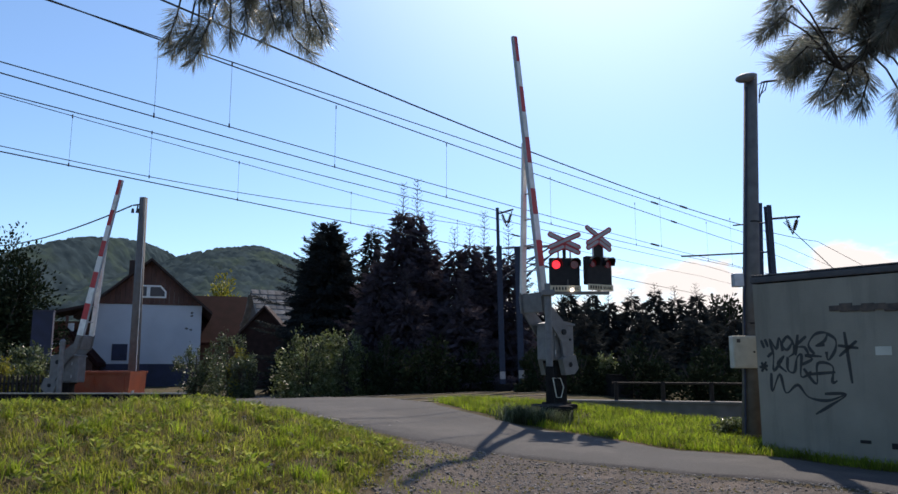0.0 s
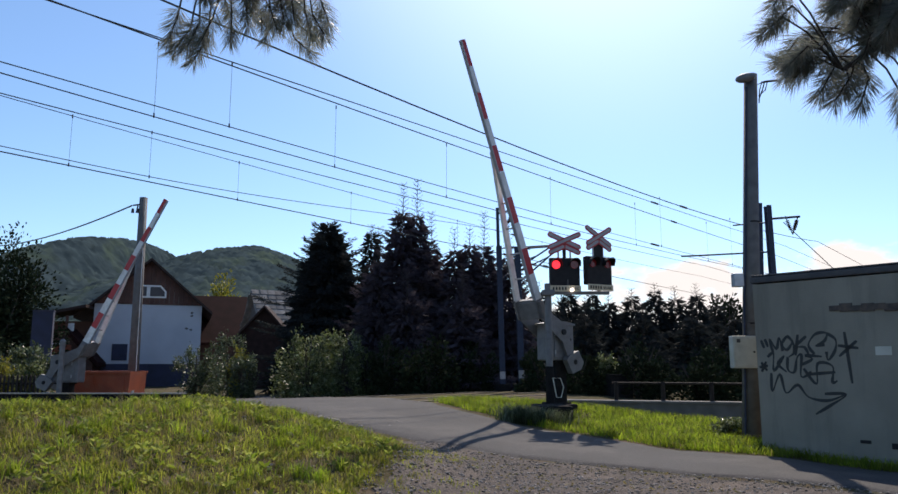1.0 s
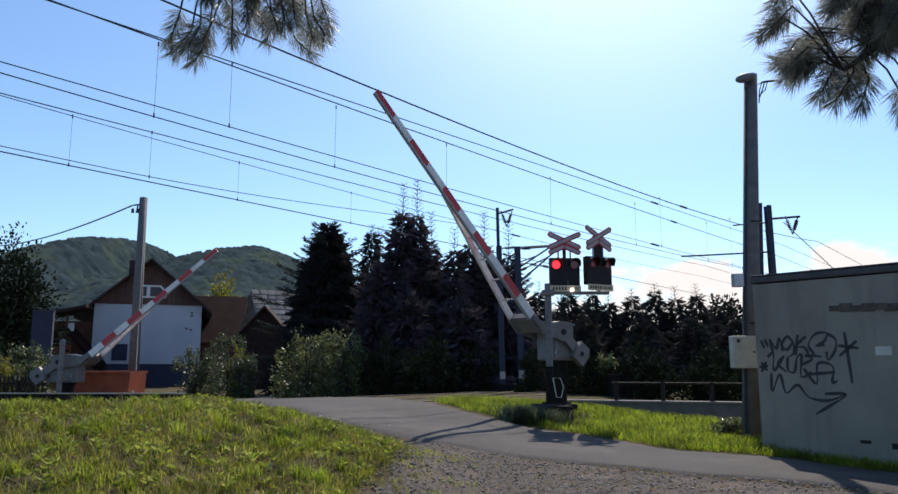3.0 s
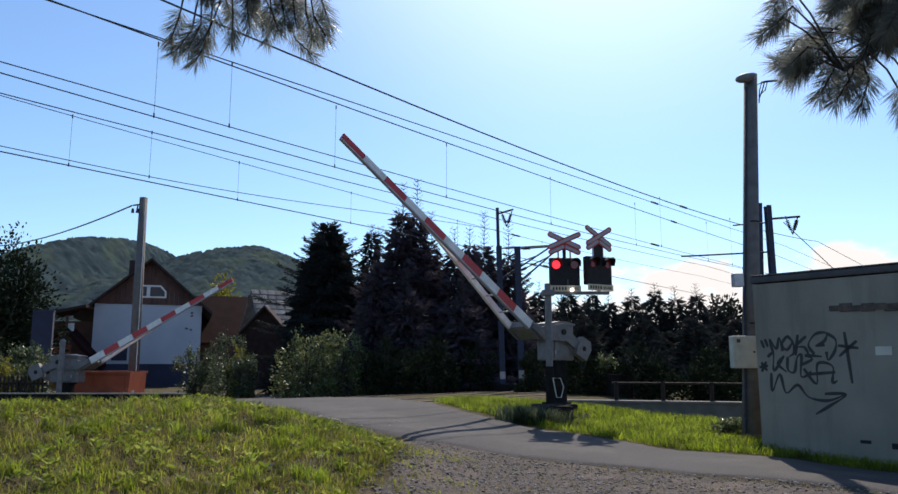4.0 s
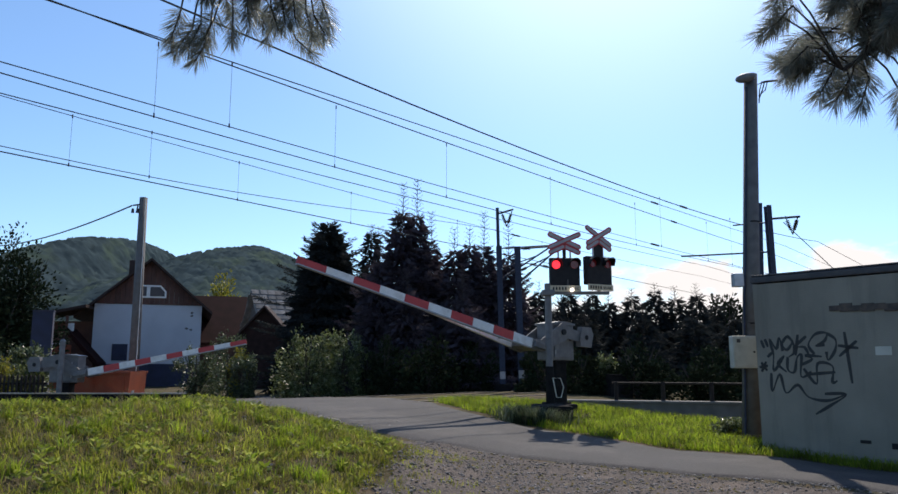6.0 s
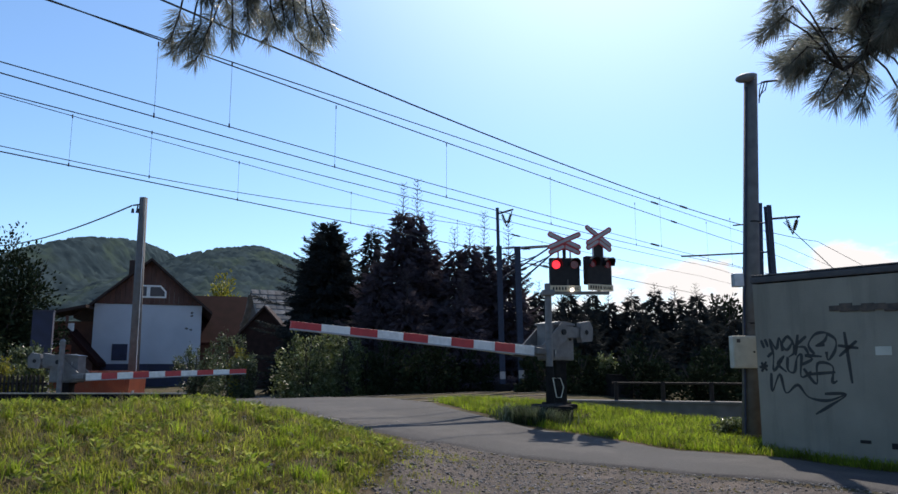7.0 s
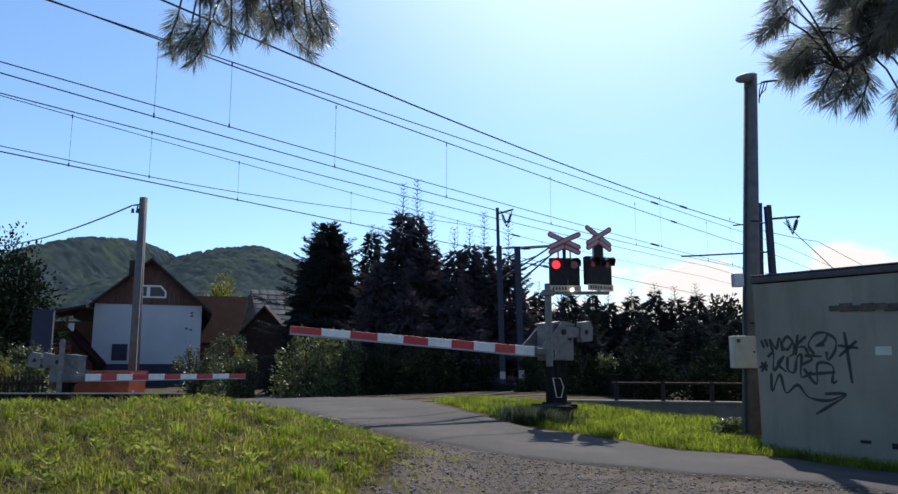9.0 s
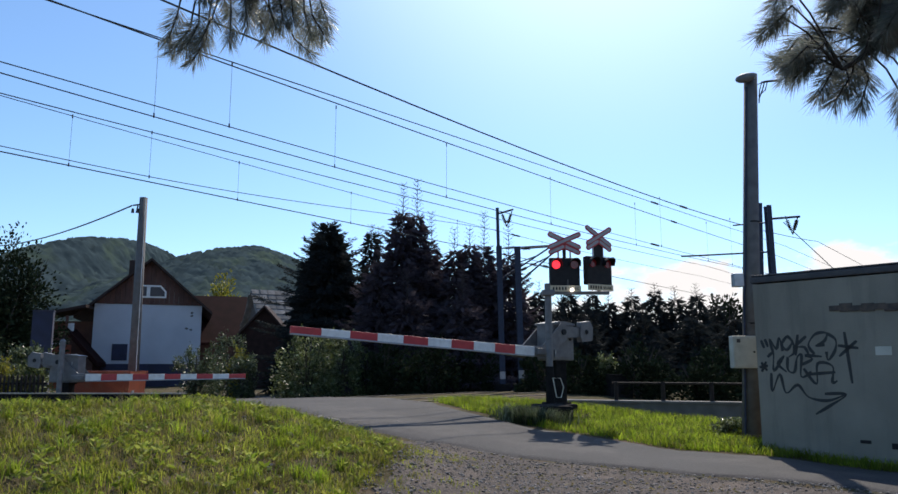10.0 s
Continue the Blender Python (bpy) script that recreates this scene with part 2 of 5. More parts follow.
# blue-grey tone puts the haze of distance into the forest colour
M_HILL = mat("hazy_hillside", (0.052, 0.074, 0.080), (0.028, 0.042, 0.048), 0.05, 1.0, bump=0, stain=(0.070, 0.096, 0.066), stain_scale=0.011, stain_amount=0.4, spec=0.0)


# ---- mesh helpers ----
def box(bm, c, s, rot=None, bevel=0.0):
    m = Matrix.Translation(c) @ (rot or Matrix.Identity(4)) @ Matrix.Diagonal((s[0], s[1], s[2], 1))
    g = bmesh.ops.create_cube(bm, size=1, matrix=m)
    if bevel:
        ed = list({e for v in g["verts"] for e in v.link_edges})
        bmesh.ops.bevel(bm, geom=ed, offset=bevel, segments=2, affect="EDGES", profile=0.6)
    return bm


def cyl(bm, a, b, r0, r1=None, seg=12):
    a, b = Vector(a), Vector(b)
    d = b - a
    m = Matrix.Translation((a + b) / 2) @ d.to_track_quat("Z", "Y").to_matrix().to_4x4()
    bmesh.ops.create_cone(bm, cap_ends=True, segments=seg, radius1=r0, radius2=r0 if r1 is None else r1, depth=d.length, matrix=m)
    return bm


def tube(bm, pts, r, seg=6, r_end=None):
    pts = [Vector(p) for p in pts]
    rings = []
    for i, p in enumerate(pts):
        d = (pts[min(i + 1, len(pts) - 1)] - pts[max(i - 1, 0)]).normalized()
        u = d.orthogonal().normalized()
        w = d.cross(u)
        k = i / (len(pts) - 1)
        rr = r + ((r_end if r_end is not None else r) - r) * k
        rings.append([bm.verts.new(p + (u * math.cos(2 * math.pi * j / seg) + w * math.sin(2 * math.pi * j / seg)) * rr) for j in range(seg)])
    # keep neighbouring rings untwisted
    for i in range(1, len(rings)):
        a, b = rings[i - 1], rings[i]
        k = min(range(seg), key=lambda q: (b[q].co - a[0].co).length)
        rings[i] = b[k:] + b[:k]
        if (rings[i][1].co - a[1].co).length > (rings[i][-1].co - a[1].co).length:
            rings[i] = [rings[i][0]] + rings[i][:0:-1]
    for a, b in zip(rings, rings[1:]):
        for j in range(seg):
            bm.faces.new((a[j], a[(j + 1) % seg], b[(j + 1) % seg], b[j]))
    bm.faces.new(rings[0][::-1])
    bm.faces.new(rings[-1])
    bmesh.ops.recalc_face_normals(bm, faces=bm.faces)
    return bm


def prism(bm, outline, y0, y1):
    """Outline in x and z, pushed from y0 to y1."""
    f = [bm.verts.new((x, y0, z)) for x, z in outline]
    b = [bm.verts.new((x, y1, z)) for x, z in outline]
    bm.faces.new(f)
    bm.faces.new(b[::-1])
    n = len(outline)
    for i in range(n):
        bm.faces.new((f[i], b[i], b[(i + 1) % n], f[(i + 1) % n]))
    bmesh.ops.recalc_face_normals(bm, faces=bm.faces)
    return bm


def mesh_of(name, bm, material, smooth=False):
    me = bpy.data.meshes.new(name)
    bm.to_mesh(me)
    bm.free()
    me.materials.append(material)
    if smooth:
        me.polygons.foreach_set("use_smooth", [True] * len(me.polygons))
    return me


def part(name, bm, material, parent, label="", smooth=False):
    ob = new(name, mesh_of(name, bm, material, smooth))
    ob.parent = parent
    if label:
        tagged(ob, label)
    return ob


def thing(name, m, label, category, group="", kind=""):
    ob = new(name)
    ob.matrix_basis = m
    return tagged(ob, label, category, group, kind)


def solid(name, bm, material, label, category="", group="", kind="", m=None, smooth=False):
    ob = new(name, mesh_of(name, bm, material, smooth))
    if m is not None:
        ob.matrix_basis = m
    return tagged(ob, label, category, group, kind)


def tri_mesh(name, verts, faces, material):
    """A mesh from arrays: verts (n, 3), faces (m, 3 or 4)."""
    me = bpy.data.meshes.new(name)
    n, k = faces.shape
    me.vertices.add(len(verts))
    me.vertices.foreach_set("co", np.asarray(verts, np.float32).ravel())
    me.loops.add(n * k)
    me.loops.foreach_set("vertex_index", faces.astype(np.int32).ravel())
    me.polygons.add(n)
    me.polygons.foreach_set("loop_start", np.arange(0, n * k, k, dtype=np.int32))
    me.update(calc_edges=True)
    me.materials.append(material)
    return me


def B():
    return bmesh.new()


rng = np.random.default_rng(7)


def unit(v):
    return v / np.maximum(np.linalg.norm(v, axis=1, keepdims=True), 1e-9)


def leaf_arrays(p, d, length, width):
    """Pointed leaves: four corners each, from p along d, folded at random."""
    n = len(p)
    length = np.broadcast_to(length, n)[:, None]
    width = np.broadcast_to(width, n)[:, None]
    side = unit(np.cross(d, unit(rng.normal(size=(n, 3)))))
    v = np.stack([p, p + d * length * 0.5 + side * width * 0.5, p + d * length, p + d * length * 0.5 - side * width * 0.5], 1).reshape(-1, 3)
    f = np.arange(4 * n).reshape(n, 4)
    return v, f


# ---- lie of the land ----
def smooth(a, b, x):
    t = np.clip((x - a) / (b - a), 0, 1)
    return t * t * (3 - 2 * t)


def along(x, y):
    """Distance across the line from the near track, and along it."""
    return -0.781 * x + 0.624 * (y - 21.1), 0.624 * x + 0.781 * (y - 21.1)


def height(x, y):
    x, y = np.asarray(x, float), np.asarray(y, float)
    s, r = along(x, y)
    z = np.interp(s, [-40, -13, -8, -5, -2.2, -1.4, 1.4, 3.8, 7, 10, 16, 30], [-0.15, 0.0, 0.12, 0.36, 0.64, 0.68, 0.66, 0.58, 0.46, 0.34, 0.2, 0.1])
    z = z + 0.47 * smooth(-7.2, -9.8, r) * smooth(-9.5, -3.1, s) * (1 - smooth(-2.9, -1.7, s))
    z = z + 0.03 * np.sin(1.7 * x + 0.6 * y) * np.sin(1.1 * y - 0.8 * x) * smooth(-1.8, -3.5, s)
    return z


def hz(x, y):
    return float(height(x, y))


# ---- ground, hills, road, tracks ----
def sheet(name, xs, ys, zf, material, label, kind="structure", category="", rough=False):
    X, Y = np.meshgrid(xs, ys)
    v = np.stack([X, Y, zf(X, Y)], -1).reshape(-1, 3)
    nx, ny = len(xs), len(ys)
    i = (np.arange(ny - 1)[:, None] * nx + np.arange(nx - 1)[None, :]).ravel()
    fc = np.stack([i, i + 1, i + nx + 1, i + nx], 1)
    ob = new(name, tri_mesh(name, v, fc, material))
    if not rough:
        ob.data.polygons.foreach_set("use_smooth", [True] * len(fc))
    return tagged(ob, label, category, "", kind)


def axis(lo, hi, step, far, n):
    core = np.arange(lo, hi + step / 2, step)
    g = np.geomspace(1, far, n)[1:]
    return np.concatenate([lo - g[::-1], core, hi + g])


sheet("ground", axis(-24, 24, 0.3, 4500, 22), axis(-8, 44, 0.3, 4500, 22), height, M_SOIL, "grassy earth rising gently towards a railway embankment")


def hill_height(X, Y):
    rise = smooth(260, 1380, Y)
    g1 = 106 * np.exp(-((X + 625) / 80) ** 4)
    g2 = 156 * np.exp(-((X + 380) / 215) ** 2)
    g3 = 42 * np.exp(-((X + 1000) / 220) ** 2)
    tail = 66 - 40 * smooth(-100, 500, X)
    z = rise * (tail + g1 + g2 * smooth(500, 1480, Y) + g3)
    back = 1 - 0.5 * smooth(1500, 2300, Y)
    n = np.zeros_like(X)
    for fx, fy, a, ph in ((0.011, 0.009, 4, 0.3), (0.027, 0.021, 2, 1.9), (0.06, 0.05, 1.5, 0.7)):
        n += a * np.sin(X * fx + ph) * np.sin(Y * fy + X * 0.004 + ph)
    r = np.random.default_rng(3).random(X.shape) * 9.0
    return z * back + (n + r) * smooth(180, 420, Y) - 3 * (1 - smooth(180, 420, Y))


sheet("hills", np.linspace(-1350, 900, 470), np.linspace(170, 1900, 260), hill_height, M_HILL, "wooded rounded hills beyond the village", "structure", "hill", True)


def ribbon(name, left, right, cols, lift, material, label, skirt=0.05, step=0.35):
    """A strip between two edge lines, draped on the ground, with a turned-down rim."""
    def dense(line):
        line = np.array(line, float)
        d = np.concatenate([[0], np.cumsum(np.linalg.norm(np.diff(line, axis=0), axis=1))])
        t = np.linspace(0, 1, rows)
        return np.stack([np.interp(t, d / d[-1], line[:, k]) for k in (0, 1)], 1)
    length = np.linalg.norm(np.diff(np.array(left, float), axis=0), axis=1).sum()
    rows = max(8, int(length / step))
    a, b = dense(left), dense(right)
    for e in (a, b):
        k = np.arange(rows)
        e += 0.05 * np.stack([np.sin(k * 1.9 + e[:, 0] * 3), np.cos(k * 1.3 + e[:, 1] * 2)], 1)
    w = np.linspace(0, 1, cols)
    P2 = a[:, None, :] * (1 - w)[None, :, None] + b[:, None, :] * w[None, :, None]
    Z = height(P2[..., 0], P2[..., 1]) + lift
    Z[:, 0] -= skirt + lift
    Z[:, -1] -= skirt + lift
    v = np.concatenate([P2, Z[..., None]], -1).reshape(-1, 3)
    i = (np.arange(rows - 1)[:, None] * cols + np.arange(cols - 1)[None, :]).ravel()
    ob = new(name, tri_mesh(name, v, np.stack([i, i + 1, i + cols + 1, i + cols], 1), material))
    ob.data.polygons.foreach_set("use_smooth", [True] * len(ob.data.polygons))
    return tagged(ob, label, "", "", "structure")


ROAD_NEAR = [(13.0, 3.2), (8.2, 7.2), (5.0, 9.5), (3.6, 10.4), (1.8, 11.1), (0.5, 11.6), (-0.7, 12.4), (-1.6, 13.2), (-2.5, 14.0), (-3.6, 16.2), (-5.6, 19.0), (-8.5, 23.0), (-9.6, 27.5), (-9.2, 33.0)]
ROAD_FAR = [(16.0, 4.6), (9.6, 8.4), (6.6, 11.1), (5.7, 12.3), (4.5, 13.1), (3.1, 13.95), (2.35, 14.6), (1.1, 15.7), (0.2, 17.1), (-0.8, 19.8), (-2.0, 22.9), (-3.6, 26.0), (-4.4, 29.0), (-4.2, 34.0)]
ribbon("road", ROAD_NEAR, ROAD_FAR, 18, 0.03, M_ASPHALT, "worn grey asphalt lane leading over the railway")
ribbon("gravel_apron", [(12.0, -2.0), (7.0, 3.0), (3.0, 5.0), (0.4, 6.0), (-1.0, 7.9), (-0.75, 9.2), (-0.6, 10.4), (-0.9, 12.2)],
       [(14.0, 1.8), (8.4, 7.3), (5.1, 9.6), (3.7, 10.5), (1.9, 11.2), (1.2, 11.5), (0.6, 11.75), (-0.2, 12.3)], 16, 0.012, M_DIRT, "dirt and gravel apron beside the lane")


def on_line(s, r):
    """World place from the distances across and along the railway."""
    return (-0.781 * s + 0.624 * r, 21.1 + 0.624 * s + 0.781 * r)


def track(centre):
    for side in (-0.75, 0.75):
        pts = []
        for r in np.arange(-60, 140, 4.0):
            x, y = on_line(centre + side, r)
            pts.append((x, y, hz(x, y) - 0.024))
        bm = B()
        prof = [(-0.07, -0.06), (0.07, -0.06), (0.07, -0.04), (0.012, -0.02), (0.034, 0.02), (0.034, 0.05), (-0.034, 0.05), (-0.034, 0.02), (-0.012, -0.02), (-0.07, -0.04)]
        rings = []
        for p in pts:
            rings.append([bm.verts.new((p[0] - 0.781 * a, p[1] + 0.624 * a, p[2] + b)) for a, b in prof])
        n = len(prof)
        for a, b in zip(rings, rings[1:]):
            for j in range(n):
                bm.faces.new((a[j], a[(j + 1) % n], b[(j + 1) % n], b[j]))
        bmesh.ops.recalc_face_normals(bm, faces=bm.faces)
        solid("rail", bm, M_RAIL, "long worn steel running rail set in the crossing", "rail", "railway rails")


track(0.0)
track(5.26)


# ---- crossing barriers ----
def barrier(name, m, up, zp, k, tip, beam, side, house_u, house_w, stripes, label, sc=1.0):
    """Machine with a forked striped boom on one shaft; local x runs along the lowered boom.

    up, zp: the shaft; k: size of the linkage; beam: offset of the main beam; side: where the brace lies."""
    base = thing(name, m, label, "barrier", "crossing barriers")
    gap = 0.67 * k
    mid, brace = beam + side * gap / 2, beam + side * gap
    hx, low, high = up + house_u, zp - 0.67 * k, zp + 0.20 * k
    bm = B()
    box(bm, (hx, mid, 0.06), (0.72, 0.72, 0.5), bevel=0.05)
    part("footing", bm, M_BASESHADE, base, "black concrete footing")
    bm = B()
    box(bm, (hx, mid, (low + 0.25) / 2), (0.36, 0.36, low - 0.25), bevel=0.02)
    box(bm, (hx, mid, 0.33), (0.5, 0.5, 0.04), bevel=0.01)
    box(bm, (hx, mid, low - 0.03), (0.46, 0.42, 0.05), bevel=0.01)
    part("pedestal", bm, M_BASESHADE, base, "black pedestal")
    bm = B()
    box(bm, (hx, mid, (low + high) / 2), (house_w, gap - 0.20, high - low), bevel=0.035)
    body = part("housing", bm, M_GREYPAINT, base, "light grey drive housing with a hinged lid")
    bm = B()
    prism(bm, [(hx - house_w / 2 - 0.02, high - 0.03), (hx + house_w / 2 + 0.02, high - 0.03), (hx + house_w / 2 + 0.02, high + 0.01), (hx + 0.12, high + 0.06), (hx - 0.12, high + 0.06), (hx - house_w / 2 - 0.02, high + 0.01)], mid - gap / 2 + 0.06, mid + gap / 2 - 0.06)
    part("lid", bm, M_GREYPAINT, body, "hipped lid with a worn rim")
    face = mid - side * (gap / 2 - 0.10)
    out = -side
    bm = B()
    box(bm, (hx, face + out * 0.008, (low + high) / 2 - 0.05), (house_w - 0.2, 0.018, high - low - 0.24), bevel=0.006)
    door = part("service_door", bm, M_GREYPAINT, body)
    bm = B()
    cyl(bm, (hx - 0.24, face, low + 0.5 * k), (hx - 0.24, face + out * 0.045, low + 0.5 * k), 0.03)
    part("lock", bm, M_BLACK, door)
    for dz in (0.2, 0.62):
        bm = B()
        cyl(bm, (hx + 0.28, face + out * 0.02, low + dz * k - 0.05), (hx + 0.28, face + out * 0.02, low + dz * k + 0.05), 0.014)
        part("hinge", bm, M_GALV, door)
    bm = B()
    cyl(bm, (up, min(beam, brace) - 0.05, zp), (up, max(beam, brace) + 0.05, zp), 0.07, seg=16)
    part("shaft", bm, M_BLACK, base)
    # all that swings on the shaft: fork, boom, brace and counterweights
    h, x0 = -0.513 * k, 0.993 * k
    bm = B()
    for y in (beam, brace):
        outline = [(0.22 * k * math.cos(radians(q)), 0.22 * k * math.sin(radians(q))) for q in range(70, 251, 20)]
        outline += [(x0 * 0.62, h - 0.13 * k), (x0 + 0.04, h - 0.12 * k), (x0 + 0.04, h + 0.12 * k), (x0 * 0.72, h + 0.14 * k)]
        prism(bm, outline, y - 0.016, y + 0.016)
    box(bm, (x0 - 0.25 * k, mid, h), (0.42 * k, gap + 0.2, 0.15 * k), bevel=0.02)
    box(bm, (x0 - 0.02, mid, h + 0.02), (0.06, gap + 0.06, 0.16 * k), bevel=0.01)
    arm = part("barrier_arm", bm, M_GREYPAINT, base, "grey fork carrying the boom and its counterweights")
    arm.matrix_basis = pose(up, 0, zp)
    wx, wh = -0.784 * k, 0.061 * k
    for y in (beam + side * 0.01, brace - side * 0.01):
        bm = B()
        prism(bm, [(0.05, 0.14 * k), (0.05, -0.14 * k), (wx, wh - 0.13 * k), (wx, wh + 0.10 * k)], y - 0.028, y + 0.028)
        prism(bm, [(wx - 0.22 * k, wh - 0.2 * k), (wx + 0.16 * k, wh - 0.26 * k), (wx + 0.22 * k, wh - 0.1 * k), (wx + 0.2 * k, wh + 0.22 * k), (wx - 0.12 * k, wh + 0.28 * k), (wx - 0.24 * k, wh + 0.12 * k)], y - 0.075, y + 0.075)
        w = part("counterweight", bm, M_GREYPAINT, arm, "grey lever with a stack of weight plates")
        bm = B()
        cyl(bm, (wx, y - 0.1, wh), (wx, y + 0.1, wh), 0.035, seg=8)
        cyl(bm, (wx, y - 0.085, wh), (wx, y + 0.085, wh), 0.065, seg=6)
        part("weight_bolt", bm, M_BLACK, arm)
    step = (tip - x0) / stripes
    for i in range(stripes):
        a = x0 + i * step
        t = (i + 0.5) / stripes
        bm = B()
        box(bm, (a + step / 2, beam, h), (step - 0.004, 0.07 - 0.02 * t, (0.25 - 0.10 * t) * sc), bevel=0.008)
        part("boom_stripe", bm, M_WHITE if i % 2 == 0 else M_RED, arm, "white boom section" if i % 2 == 0 else "red boom section")
    # added grey strip along the underside, for the glare that pales the red
    bm = B()
    rot = Matrix.Rotation(-math.atan2(0.05 * sc, tip - x0), 4, "Y")
    box(bm, ((tip + x0) / 2, beam, h - 0.1 * sc - 0.012), (tip - x0 - 0.02, 0.082, 0.03), rot, bevel=0.006)
    part("glare_strip", bm, M_BOOMEDGE, arm, "added grey strip under the boom, standing for glare")
    joint, m_br = x0 + 0.58 * (tip - x0), 6
    y_end = beam + side * 0.07
    for i in range(m_br):
        a, b = x0 + (joint - x0) * i / m_br, x0 + (joint - x0) * (i + 1) / m_br
        ya, yb = brace + (y_end - brace) * i / m_br, brace + (y_end - brace) * (i + 1) / m_br
        bm = B()
        rot = Matrix.Rotation(math.atan2(yb - ya, b - a), 4, "Z")
        box(bm, ((a + b) / 2, (ya + yb) / 2, h - 0.01), (math.hypot(b - a, yb - ya) - 0.002, 0.075, (0.19 - 0.06 * i / m_br) * sc), rot, bevel=0.008)
        part("brace_section", bm, M_WHITE, arm, "white side brace")
    for i in range(1, 6):
        t = 0.17 * i - 0.02
        xr = x0 + (joint - x0) * t
        bm = B()
        cyl(bm, (xr, brace + (y_end - brace) * t, h), (xr, beam, h), 0.018, seg=8)
        part("rung", bm, M_GALV, arm)
    return base, arm


NX, NY, NEAR_UP, NEAR_ZP = 2.31, 17.5, -0.589, 2.367
near_z = hz(NX, NY) - 0.06
near_barrier, near_arm = barrier("level_crossing_barrier", pose(NX, NY, near_z, 0, 0, -140.3), NEAR_UP, NEAR_ZP - near_z, 1.0, 7.18, -0.066, -1, -0.09, 0.80, 10,
                                 "grey level crossing barrier with a red and white forked boom", 0.84)
FX, FY, FAR_UP, FAR_ZP = -11.846, 24.0, -0.589, 1.695
far_z = hz(FX, FY) - 0.06
far_barrier, far_arm = barrier("level_crossing_barrier", pose(FX, FY, far_z, 0, 0, -4.8), FAR_UP, FAR_ZP - far_z, 0.96, 6.13, 0.0, 1, 0.14, 0.95, 10,
                               "grey level crossing barrier across the tracks with red and white boom", 0.85)

bm = B()
cyl(bm, (-0.33, -0.25, 0.0), (-0.33, -0.25, 2.08), 0.085, 0.08, seg=14)
cyl(bm, (-0.33, -0.25, 2.08), (-0.33, -0.25, 2.16), 0.095, 0.04, seg=14)
part("short_post", bm, M_GREYPAINT, far_barrier, "short pale capped post")


# near-black colour carries the shade on the front of the block
bm = B()
box(bm, (0, 0, 0), (0.76, 1.1, 0.8), bevel=0.06)
solid("foundation_block", bm, M_BASESHADE, "concrete block under the barrier and signal, coloured dark for its shaded face", "foundation", m=pose(2.24, 16.68, 0.33, 0, 0, 2))


# ---- crossing signals on the near post ----
def cross_bar(bm, c, ln, wide, thick, rot):
    """A flat bar with rounded ends, lying in x and z, turned by rot about its middle."""
    r = wide / 2
    edge = [(ln / 2 - r + r * math.cos(radians(q)), r * math.sin(radians(q))) for q in range(-90, 91, 30)]
    edge += [(-x, -z) for x, z in edge]
    n0 = len(bm.verts)
    prism(bm, edge, -thick / 2, thick / 2)
    bm.verts.ensure_lookup_table()
    bmesh.ops.transform(bm, matrix=Matrix.Translation(c) @ rot, verts=bm.verts[n0:])
    return bm


